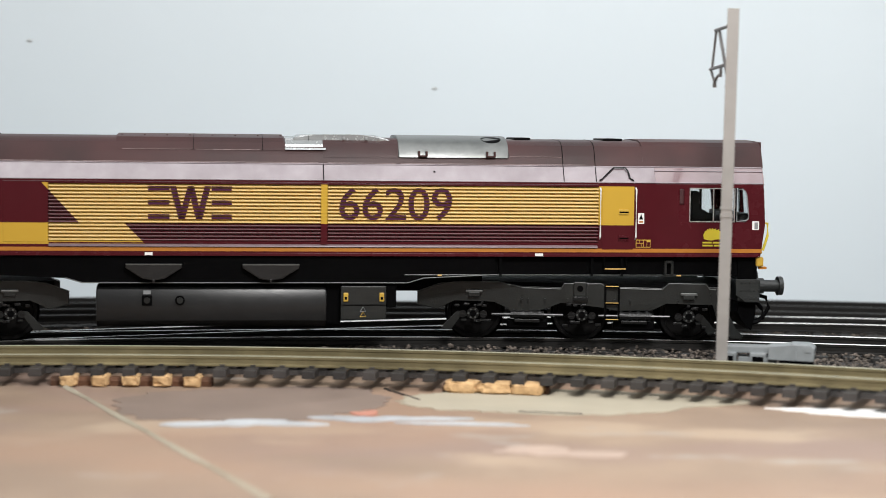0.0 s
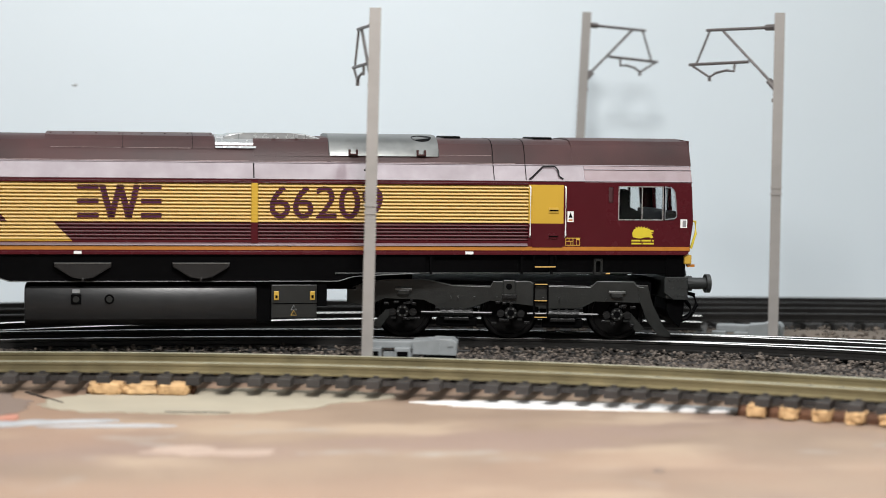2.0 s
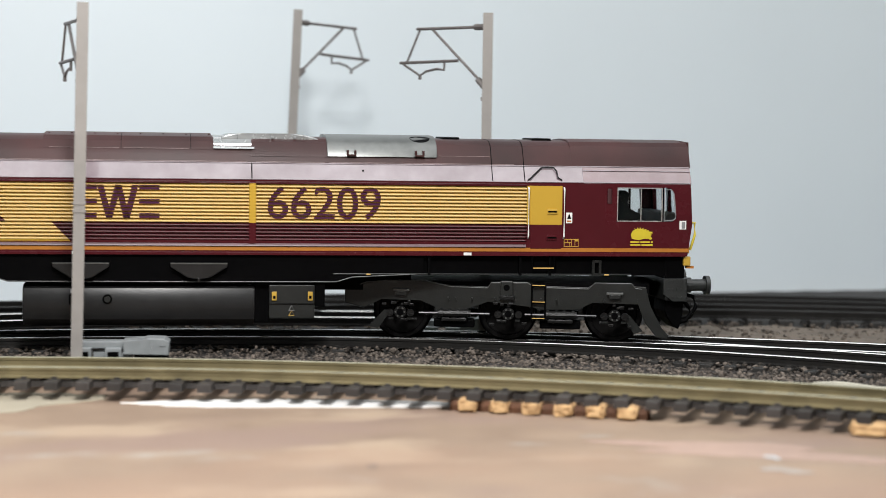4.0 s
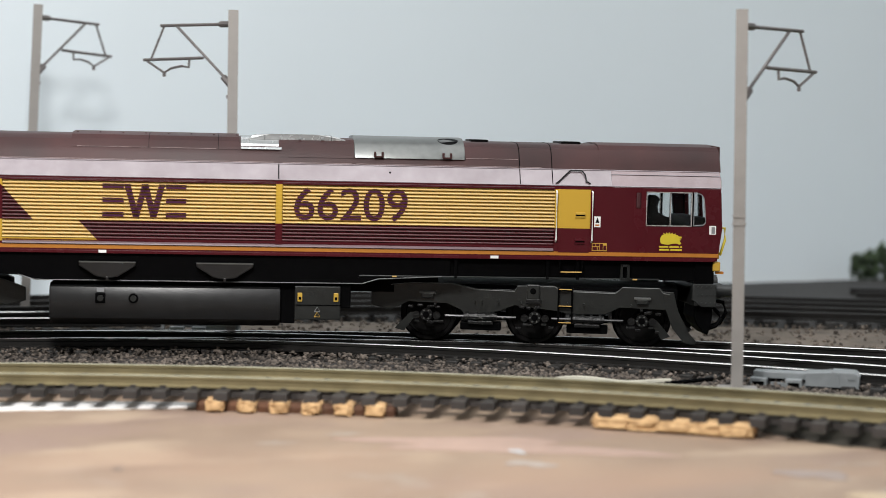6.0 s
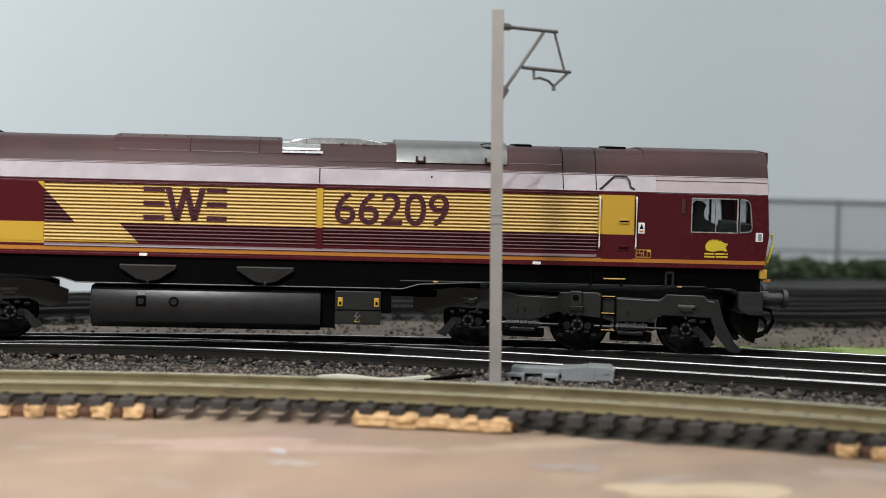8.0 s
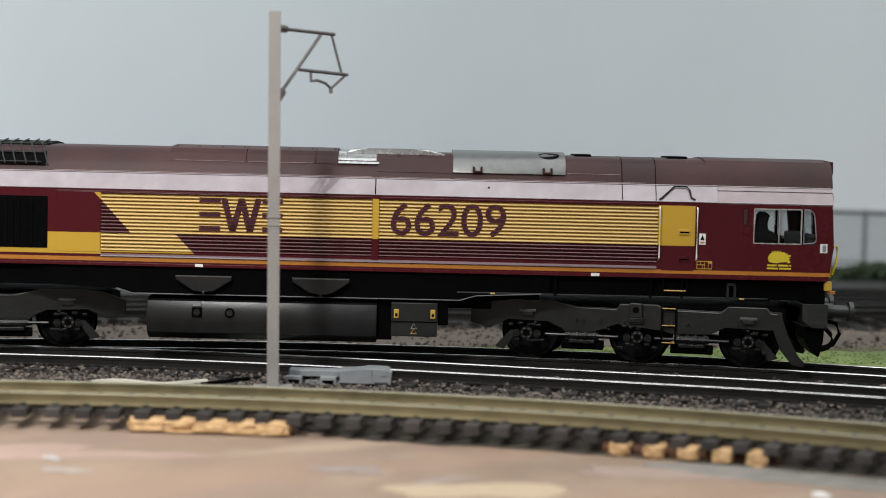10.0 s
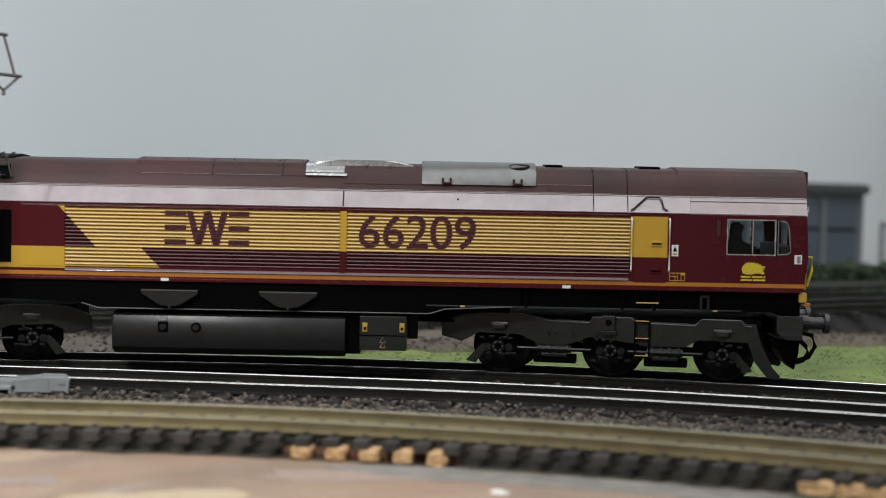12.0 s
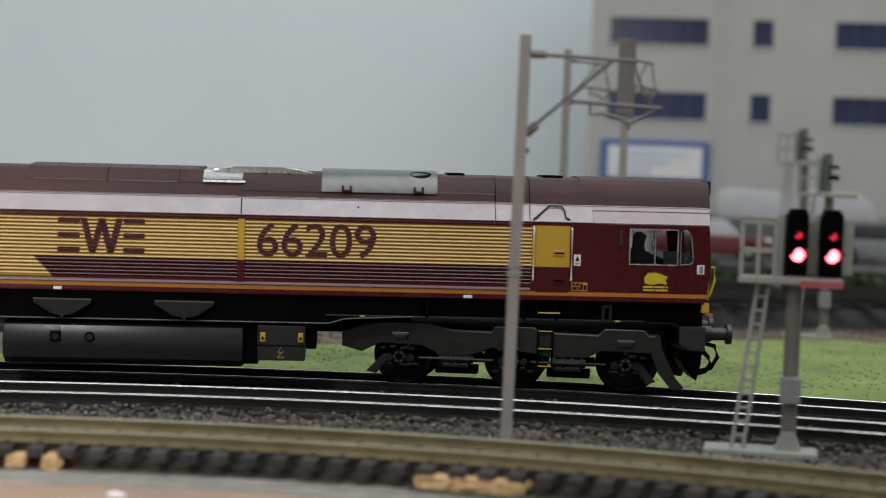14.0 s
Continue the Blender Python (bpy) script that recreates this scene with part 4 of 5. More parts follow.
# bogies
def bogie():
    """A six-wheel bogie built about its pivot, with the side towards the cab at +x."""
    bg = empty("bogie", "", "")
    bg.parent = loco
    for s in (-1, 1):
        prof = [(-41.5, 9.2), (-41.5, 12.5), (-36, 14.6), (-30.5, 15.2), (-21, 15.2), (-14.5, 13.8), (-5, 13.6), (-4.2, 15.0), (5.0, 15.2), (6.8, 14.0), (20.5, 13.8), (22.2, 15.4), (31.4, 15.4), (32.4, 14.2), (34.0, 14.0), (34.0, 10.0), (32.6, 10.4), (21.5, 10.6), (18, 8.4), (9, 8.2), (6, 9.0), (-5, 10.4), (-9, 8.4), (-15.5, 7.2), (-17, 6.4), (-18.3, 8.8), (-22, 10.4), (-32, 10.6), (-36.5, 8.0)]
        y0, y1 = sorted((s * 15.8, s * 13.6))
        fr = part("side_frame", prism(prof, "y", y0, y1, 0.25), BOGIE, bg, "dark grey bogie side frame")
        # Thin bar in the lighter grey draws the frame's top highlight.
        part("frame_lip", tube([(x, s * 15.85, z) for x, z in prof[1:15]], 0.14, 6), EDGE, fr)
        o0, o1 = sorted((s * 15.6, s * 16.9))
        for x in (-27.2, 0.3, 27.2):
            smooth(part("axle_box", disc(x, o0, o1, 7.2, 1.55, 16), OILY, fr))
            part("axle_cap", disc(x, o0, o1 + 0.3, 7.2, 0.8, 12) if s > 0 else disc(x, o0 - 0.35, o1, 7.2, 0.8, 12), BLACK, fr)
            for k in (-2.6, 2.6):
                part("spring", disc(x + k, o0 + 0.2, o1 - 0.2, 7.0, 0.95, 12), OILY, fr)
                part("bolt", boxes((x + k * 0.9 - 0.6, x + k * 0.9 + 0.6, o0 + 0.1, o1, 5.3, 5.75)), BOGIE, fr)
            for k in range(6):
                t = k * math.tau / 6
                part("axle_bolt", disc(x + 1.15 * math.cos(t), *sorted((s * 16.6, s * 17.15)), 7.2 + 1.15 * math.sin(t), 0.24, 6), EDGE, fr)
            rng = random.Random(int(x) + 60)
            for k in range(9):
                u, q = x + rng.uniform(-4.4, 4.4), rng.choice((4.6, 5.2, 8.9, 9.3, 9.7)) + rng.uniform(-0.2, 0.2)
                part("axle_fitting", boxes((u - rng.uniform(0.3, 0.8), u + rng.uniform(0.3, 0.8), *sorted((s * 15.2, s * rng.uniform(16.0, 16.9))), q - 0.3, q + 0.3), bevel=0.12), OILY, fr)
        for x in (-27.0, 27.2):
            dm = part("damper", boxes((x - 1.5, x + 1.5, o0, o1 - 0.3, 11.4, 12.7), bevel=0.25), BOGIE, fr)
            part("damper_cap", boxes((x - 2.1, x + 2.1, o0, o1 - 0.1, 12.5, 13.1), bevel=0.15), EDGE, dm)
        dm = part("damper", boxes((-1.8, 1.4, o0, o1 - 0.2, 11.8, 15.6), bevel=0.3), BOGIE, fr)
        part("damper_cap", disc(-0.2, o0 - 0.15, o1 + 0.15, 13.9, 0.8, 12), BLACK, dm)
        part("damper_foot", boxes((-2.0, 1.8, o0, o1, 10.7, 11.9), bevel=0.2), OILY, dm)
        for x in (-13.5, 13.5):
            part("brake_cylinder", tube([(x - 4.2, s * 15.6, 7.0), (x + 4.2, s * 15.6, 7.0)], 1.0, 10), OILY, fr)
            part("traction_rod", tube([(x - 9, s * 16.0, 7.0), (x + 9, s * 16.0, 7.0)], 0.38, 8), TANK, fr)
            part("brake_block", boxes((x - 5.2, x + 5.2, min(s * 12, s * 15), max(s * 12, s * 15), 3.4, 5.6), bevel=0.4), BLACK, fr)
        for x in (-13.5, 13.5):
            for k in (-3.2, -1.0, 1.0, 3.2):
                part("collar", tube([(x + k - 0.3, s * 15.7, 7.05), (x + k + 0.3, s * 15.7, 7.05)], 1.25, 10), OILY, fr)
            part("bracket", boxes((x - 3.2, x + 3.2, *sorted((s * 14.6, s * 16.2)), 5.0, 5.9), bevel=0.2), OILY, fr)
        for x in (-15, -13.2, -9, -3.2, 8.5, 12.5, 24.5):
            part("bolt", boxes((x - 0.18, x + 0.18, o0, o0 + 0.45 if s > 0 else o1, 10.6, 11.2)), BOGIE, fr)
        # slanted brake plates at the outer wheels
        for x, k in ((-29.5, -1), (29.0, 1)):
            part("brake_plate", prism([(x, 7.4), (x + k * 1.9, 7.4), (x + k * 5.4, 3.4), (x + k * 3.2, 2.6)] if k > 0 else [(x - 1.9, 7.6), (x, 7.6), (x - 3.4, 2.8), (x - 5.8, 3.4)], "y", *sorted((s * 15.9, s * 15.2))), BOGIE, fr)
        # ladder of gold-edged steps
        for z in (14.6, 10.4, 6.2):
            st = part("step", boxes((6.2, 9.6, *sorted((s * 15.2, s * 16.8)), z - 0.5, z + 0.05)), BLACK, fr)
            part("step_edge", boxes((6.3, 9.5, *sorted((s * 16.7, s * 17.05)), z - 0.09, z + 0.09)), STEP_EDGE, st, "gold step edge")
        for x in (6.2, 9.6):
            part("step_side", boxes((x - 0.25, x + 0.25, *sorted((s * 15.2, s * 16.6)), 6.0, 15.0)), BLACK, fr)
        # lifeguard
        part("lifeguard", prism([(32.2, 14.7), (35.0, 14.6), (36.2, 9.6), (39.0, 4.2), (41.0, 2.4), (40.4, 1.5), (37.8, 1.9), (34.8, 5.6), (33.0, 10.6)], "y", *sorted((s * 15.9, s * 14.9)), 0.15), BOGIE, fr)
    part("bolster", boxes((-38, 36, -13.4, 13.4, 10.2, 15.0)), BLACK, bg)
    sets = []
    for x in (-27.2, 0.0, 27.2):
        ws = empty("wheelset", "", "")
        ws.parent = bg
        ws.location = (x * MM, 0, 7.0 * MM)
        for s in (-1, 1):
            prof = [(s * 7.2, 0.9), (s * 7.2, 7.6), (s * 7.8, 7.6), (s * 8.3, 7.0), (s * 10.0, 6.9), (s * 10.0, 6.0), (s * 9.4, 5.8), (s * 9.4, 2.2), (s * 10.0, 1.8), (s * 10.0, 0.9)]
            bm = bmesh.new()
            n = 36
            rings = [[bm.verts.new((r * math.cos(k * math.tau / n), y, r * math.sin(k * math.tau / n))) for y, r in prof] for k in range(n)]
            for k in range(n):
                for j in range(len(prof)):
                    bm.faces.new((rings[k][j], rings[(k + 1) % n][j], rings[(k + 1) % n][(j + 1) % len(prof)], rings[k][(j + 1) % len(prof)]))
            smooth(part("wheel", bm, WHEEL, ws, "black wheel"), 30)
        part("axle", disc(0, -11, 11, 0, 1.0, 12), WHEEL, ws)
        sets.append(ws)
    return bg, sets


front_bogie, front_sets = bogie()
rear_bogie, rear_sets = bogie()


# buffers, couplings and the plough at each end
BEAM = material("grey_beam_plastic", (0.016, 0.0175, 0.017), 0.4, 0, 0.2, 400, 0.1, 2500)


def end_gear(sign):
    x = 129.3

    def sub(name, bmx, mat, label="", parent=loco):
        if sign < 0:
            bmesh.ops.scale(bmx, vec=(-1, 1, 1), verts=bmx.verts)
        return part(name, bmx, mat, parent, label)

    sub("headstock", boxes((x - 4.5, x + 0.6, -16.0, 16.0, 16.2, 22.1), bevel=0.2), BLACK)
    head = sub("buffer_beam", boxes((x - 4.5, x + 1.4, -16.3, 16.3, 10.6, 16.2), bevel=0.3), BOGIE, "dark grey riveted buffer beam")
    for s in (-1, 1):
        for k in range(5):
            for z in (11.5, 13.5, 15.5):
                sub("rivet", boxes((x - 3.9 + 1.15 * k, x - 3.5 + 1.15 * k, *sorted((s * 16.5, s * 16.95)), z - 0.2, z + 0.2)), BEAM, parent=head)
        sub("side_plate", prism([(x - 5.0, 16.3), (x + 1.2, 16.3), (x + 1.2, 10.4), (x - 2.6, 10.4), (x - 5.0, 12.2)], "y", *sorted((s * 15.4, s * 16.7)), 0.2), BEAM, parent=head)
        for y in (s * 11.4,):
            smooth(sub("buffer_shank", tube([(x + 1, y, 14.2), (x + 4.0, y, 14.2), (x + 4.05, y, 14.2), (x + 7.6, y, 14.2)], 1.55, 16), BEAM, parent=head))
            smooth(sub("buffer_head", tube([(x + 7.4, y, 14.2), (x + 7.8, y, 14.2), (x + 8.5, y, 14.2)], 2.45, 24), BEAM, "dark round buffer head", head))
        sub("buffer_collar", tube([(x + 1.0, s * 11.4, 14.2), (x + 3.6, s * 11.4, 14.2)], 2.0, 16), BEAM, "", head)
        sub("air_pipe", tube([(x + 1.2, s * 12.5, 10.5), (x + 3.0, s * 12.5, 8.6), (x + 3.6, s * 12.5, 7.0), (x + 2.4, s * 12.5, 5.2), (x + 0.6, s * 12.5, 4.6)], 0.55), BLACK, "black brake hose", head)
        sub("air_pipe", tube([(x + 1.2, s * 9, 12.0), (x + 5.2, s * 9, 11.0), (x + 6.0, s * 9, 8.4), (x + 4.4, s * 9, 5.6), (x + 1.0, s * 9, 4.6)], 0.55), BLACK, "", head)
        sub("plough_blade", prism([(x - 3.6, 11.4), (x + 1.1, 11.4), (x + 0.9, 7.0), (x + 0.1, 3.6), (x - 0.2, 3.0), (x - 1.6, 4.2), (x - 3.0, 5.6), (x - 3.9, 7.6)], "y", *sorted((s * 14.4, s * 3.0)), 0.3), BLACK, "", head)


end_gear(1)
end_gear(-1)


# ---- masts of the overhead line ----
def mast(az, r, foot, top, width, lean, side, foot_plate, label, shade=MAST, half=1.35):
    """An overhead-line mast. width: how far across the arm reaches as one faces it; side: 1 to the right, -1 to the left; lean in degrees."""
    m = empty("overhead_line_mast", label, "catenary mast", "overhead line masts")
    m.matrix_basis = Matrix.Translation(around(az, r, 0)) @ pose(0, 0, 0, 0, lean, -az)
    reach = 20.5
    turn = math.acos(min(1, width / reach))
    c, s = math.cos(turn) * side, math.sin(turn)

    def p(u, z):
        return (c * u, s * u, z)
    post = bmesh.new()
    box(post, -half, half, -0.55, 0.55, foot, top, 0.12)
    pst = part("post", post, shade, m, "grey mast post")
    for y in (-1.25, 1.25):
        part("flange", boxes((-half, half, y - 0.3, y + 0.3, foot, top), bevel=0.1), shade, pst)
    part("collar", boxes((-1.5, 1.5, -1.75, 1.75, top - 46.5, top - 45.9), (-1.5, 1.5, -1.75, 1.75, top - 48.3, top - 47.7)), shade, pst)
    if foot_plate:
        part("foot_plate", boxes((-4.5, 4.5, -3.5, 3.5, foot - 0.2, foot + 0.5), bevel=0.15), shade, m)
    t = top
    part("top_arm", tube([p(1.0, t - 3.7), p(23.4, t - 3.9)], 0.42), ARM, m, "dull metal arm")
    part("insulator", tube([p(1.2, t - 3.7), p(2.0, t - 3.7), p(3.8, t - 3.7), p(4.2, t - 3.7)], 0.85), ARM, m)
    part("stay", tube([p(1.2, t - 19.2), p(18.0, t - 4.2)], 0.4), ARM, m)
    part("insulator", tube([p(1.0, t - 19.8), p(3.0, t - 17.8)], 0.95), ARM, m, "dark insulator")
    part("clamp", boxes((c * 1.3 - 0.6, c * 1.3 + 0.6, s * 1.3 - 0.6, s * 1.3 + 0.6, t - 23.6, t - 22.6)), ARM, m)
    part("dropper", tube([p(22.4, t - 4.2), p(26.6, t - 13.0)], 0.3), ARM, m)
    part("lower_bar", tube([p(9.6, t - 12.7), p(29.0, t - 13.2)], 0.42), ARM, m)
    part("registration_arm", tube([p(14.0, t - 12.9), p(14.2, t - 15.2), p(16.6, t - 14.9), p(20.0, t - 15.5), p(22.2, t - 16.7), p(27.8, t - 13.6)], 0.34), ARM, m)
    part("wire_clip", tube([p(22.2, t - 16.3), p(22.2, t - 17.8)], 0.45), ARM, m)
    return m


mast(8.66, 0.435, -4.0, 81.8, 3.6, 0.95, -1, False, "light grey overhead line mast beside a point motor")
mast(14.99, 0.56, -3.0, 89.1, 16.0, 2.3, 1, False, "grey overhead line mast close to the backdrop wall")
mast(21.21, 0.50, -3.0, 85.2, 17.2, 0.0, -1, False, "light grey overhead line mast behind the main track")
mast(36.95, 0.42, -3.2, 82.2, 12.2, -0.75, 1, True, "light grey overhead line mast on a square foot")
mast(66.03, 0.372, -4.0, 80.3, 20.0, 0.7, 1, False, "pale overhead line mast with a long arm", half=1.15)
mast(67.5, 0.66, -3.0, 96.0, 12.0, 0, 1, False, "far grey overhead line mast by the office block")
wide = mast(69.32, 0.64, -3.0, 96.0, 8.0, 0, 1, False, "far grey overhead line mast with a wide head")
part("head_box", boxes((-3.0, 3.0, -2.4, 2.4, 73.0, 99.0), bevel=0.3), ARM, wide)


# ---- point motors ----
def point_motor(az, r, turn, label, length=24.0, up=1.0, lift=0.0):
    m = empty("point_motor", label, "point motor", "point motors beside the track")
    m.matrix_basis = Matrix.Translation(around(az, r, -0.004 + lift)) @ pose(0, 0, 0, 0, 0, -az + turn)
    k = length / 24.0
    m.scale = (1, 1, up)
    part("cover", boxes((-12 * k, 0.5 * k, -1.2, 3.5, 2.6, 4.6), bevel=0.3), LATTICE, m, "grey plastic cover")
    part("case", prism([(0, 1.2), (12 * k, 1.0), (12.2 * k, 4.6), (11 * k, 5.6), (6 * k, 5.7), (5.6 * k, 5.1), (0, 5.0)], "y", -3.2, 4.0, 0.25), LATTICE, m, "grey plastic motor case")
    for x in (-10.6, -2.6):
        lug = part("lug", boxes((x * k - 1.9, x * k + 1.9, -4.2, -1.0, 0.4, 3.0), bevel=0.2), LATTICE, m)
        part("socket", boxes((x * k - 1.3, x * k + 1.3, -4.45, -4.0, 0.5, 2.1)), BLACK, lug, "dark open socket")
    part("foot", boxes((3 * k, 11.8 * k, -3.0, 3.6, -0.6 - lift * 1100, 1.4)), BLACK, m)
    part("rib", boxes((7 * k, 7.5 * k, -3.5, -3.0, 1.4, 5.4)), LATTICE, m)
    part("rib", boxes((9.6 * k, 11.2 * k, -3.4, -3.0, 3.6, 5.2)), LATTICE, m)
    part("base_rail", boxes((-8 * k, 2 * k, -2.2, 3.0, -lift * 1100, 1.6)), LATTICE, m)
    return m


point_motor(10.1, 0.440, -4, "grey plastic point motor in the ballast by a mast", 21, 0.85, 0.003)
point_motor(20.5, 0.512, -6, "grey plastic point motor behind the main track", 18)
point_motor(39.05, 0.432, -4, "grey plastic point motor beside the siding", 24, 0.8)
for az0, az1, r in ((7.4, 8.5, 0.442), (14.8, 17.6, 0.430)):
    pts = [Vector(around(az0 + (az1 - az0) * i / 12, r + 0.002 * math.sin(i * 0.5), 0)) * 1000 + Vector((0, 0, -3.2 + 2.2 * math.sin(math.pi * i / 12))) for i in range(13)]
    tagged(part("loose_cable", tube(pts, 0.35), BLACK, None), "thin black cable loop lying on the ballast", "cable")
pts = [Vector(around(31.4 + i * 0.32, 0.422 + 0.003 * math.sin(i * 0.7), -0.0026)) * 1000 for i in range(12)]
tagged(part("ground_strip", tube(pts, 0.7), material("pale_filler", (0.42, 0.40, 0.33), 0.9), None), "ragged strip of pale filler beside the track", "filler strip")
pts = [Vector(around(36.2 - i * 0.16, 0.433 - 0.0012 * i, -0.0028)) * 1000 for i in range(10)]
tagged(part("loose_rod", tube(pts, 0.5), BLACK, None), "thin black rod lying in the ballast", "rod")


STAINED = material("brown_stained_cork", (0.085, 0.034, 0.014), 0.8, 0, 0.4, 300, 0.6, 1500)


# ---- torn cork under the front track ----
def cork(az0, az1, gaps, label):
    """A torn strip of cork, its crumbs standing up between the sleepers."""
    c = empty("cork_strip", label, "cork", "cork strips under the track")
    n = max(2, int((az1 - az0) / 0.93))
    for i in range(n):
        a = az0 + (i + 0.5) * (az1 - az0) / n
        bm = bmesh.new()
        bmesh.ops.create_icosphere(bm, subdivisions=3, radius=1.0)
        wide = 2.05 if gaps else 3.9
        for v in bm.verts:
            q = v.co.copy()
            f = 1 + 0.15 * noise.noise(q * 2.2 + Vector((a * 3, 0, 0))) + 0.17 * noise.noise(q * 6 + Vector((0, a, 0)))
            sq = Vector([math.copysign(abs(k) ** 0.4, k) for k in q])
            v.co = Vector((sq.x * wide, sq.y * 3.0, sq.z * 1.35)) * f
        x, y, ang = fg_line(a, -0.0125)
        if i == 0:
            strip_ = [fg_line(az0 - 0.1 + (az1 - az0 + 0.2) * k / 24, -0.0112) for k in range(25)]
            part("stained_strip", sweep(strip_, [(-1.6, BOARD_Z), (1.6, BOARD_Z), (1.6, BOARD_Z + 2.0), (-1.0, BOARD_Z + 1.9), (-1.6, BOARD_Z + 1.2)]), STAINED, c, "brown stained strip")
        ob = part("crumb", bm, CORK, c)
        ob.matrix_basis = Matrix.LocRotScale((x * MM, y * MM, (BOARD_Z + 1.5) * MM), Euler((0, 0, ang)), None)
    return c


cork(-11.7, -7.0, True, "torn pale cork strip showing between sleepers")
cork(0.4, 3.5, False, "crumbled cork strip under the track")
cork(20.6, 26.6, True, "torn pale cork strip showing between sleepers")
cork(33.0, 37.8, False, "crumbled cork strip under the track")
cork(47.7, 53.0, True, "torn pale cork strip showing between sleepers")
cork(63.8, 67.1, False, "crumbled cork strip under the track")


# ---- paint and paper on the board ----
def patch(name, az, r, half_az, half_r, thick, mat, label, seed, rough=0.25):
    rng = random.Random(seed)
    ph = [rng.uniform(0, 6.3) for _ in range(5)]
    outline = []
    for k in range(180):
        t = k * math.tau / 180
        f = 1 + rough * sum(math.sin((j + 2) * t + ph[j]) / (j + 1.5) for j in range(5))
        f += 0.10 * noise.noise(Vector((math.cos(t) * 5, math.sin(t) * 5, seed))) + 0.07 * noise.noise(Vector((math.cos(t) * 16, math.sin(t) * 16, seed)))
        x, y, _z = around(az + half_az * math.cos(t) * f, r + half_r * math.sin(t) * f)
        outline.append((x * 1000, y * 1000))
    z = BOARD_Z + 0.02
    return tagged(part(name, prism(outline, "z", z - 0.5, z + thick), mat, None), label, "paint patch", "paint patches on the board")


GREYBROWN = material("grey_brown_card", (0.215, 0.16, 0.13), 0.6, 0, 0.2, 90, 0.1, 700)
TANCARD = material("tan_card", (0.38, 0.335, 0.255), 0.7, 0, 0.12, 90, 0.15, 700)
SMEAR = material("pale_grey_paint_smear", (0.44, 0.45, 0.46), 0.5, 0, 0.3, 200, 0.2, 900)
WHITE_CARD = material("white_card", (0.78, 0.77, 0.75), 0.6, 0, 0.05, 90, 0.1, 700)
patch("paint_patch", -5.9, 0.405, 4.1, 0.026, 0.15, GREYBROWN, "grey-brown card patch under the track", 1, 0.12)
patch("paint_patch", 3.8, 0.409, 5.2, 0.018, 0.20, TANCARD, "tan card patch torn at its edge", 2, 0.14)
patch("paint_patch", -6.2, 0.377, 1.7, 0.0050, 0.25, SMEAR, "pale grey paint smear on the board", 3, 0.5)
patch("paint_patch", -1.9, 0.382, 1.7, 0.0040, 0.25, SMEAR, "pale grey paint smear on the board", 4, 0.5)
patch("paint_patch", 0.6, 0.376, 1.9, 0.0014, 0.25, SMEAR, "thin pale grey paint smear", 5, 0.4)
patch("paint_patch", -2.4, 0.389, 0.5, 0.0025, 0.3, material("salmon_paint", (0.46, 0.21, 0.15), 0.6), "small salmon paint smear", 6, 0.4)
patch("paint_patch", 15.6, 0.4045, 5.0, 0.0058, 0.3, WHITE_CARD, "white card strip lying along the track", 7, 0.10)
patch("paint_patch", 17.8, 0.330, 0.13, 0.0022, 0.1, GREYBROWN, "small dark spot on the board", 8, 0.3)
patch("paint_patch", 3.6, 0.345, 1.8, 0.0050, 0.06, material("faint_grey_paint", (0.40, 0.30, 0.24), 0.6), "faint grey paint smear", 9, 0.5)
patch("paint_patch", 29.6, 0.356, 4.4, 0.0075, 0.06, material("faint_mauve_paint", (0.36, 0.25, 0.20), 0.6), "faint brown ring stain on the board", 10, 0.45)
patch("paint_patch", 30.6, 0.337, 0.7, 0.0025, 0.14, material("dull_smear", (0.36, 0.31, 0.27), 0.6), "pale grey paint smear on the board", 11, 0.4)
patch("paint_patch", 30.2, 0.350, 0.22, 0.0018, 0.14, SMEAR, "pale dab of paint on the board", 12, 0.4)
patch("paint_patch", 39.4, 0.338, 0.9, 0.0045, 0.14, material("blue_grey_paint", (0.30, 0.24, 0.21), 0.6), "blue-grey paint smear along the board", 13, 0.4)
patch("paint_patch", 43.6, 0.320, 2.6, 0.0080, 0.12, material("pale_yellow_paint", (0.44, 0.34, 0.23), 0.6), "pale yellow paint patch on the board", 14, 0.3)
patch("paint_patch", 49.8, 0.345, 3.4, 0.0060, 0.10, material("grey_wash_paint", (0.30, 0.22, 0.18), 0.7), "grey wash of paint below the track", 15, 0.3)
patch("paint_patch", 54.0, 0.331, 0.22, 0.0024, 0.16, WHITE_CARD, "small white dab of paint", 16, 0.3)
DARK_STRIP = material("dark_brown_strip", (0.032, 0.026, 0.020), 0.95, 0, 0.5, 350, 0.8, 900, second=(0.085, 0.074, 0.054))
GROUND_WASH = material("grey_ground_wash", (0.16, 0.15, 0.135), 0.85, 0, 0.35, 220, 0.5, 800, second=(0.27, 0.25, 0.22))


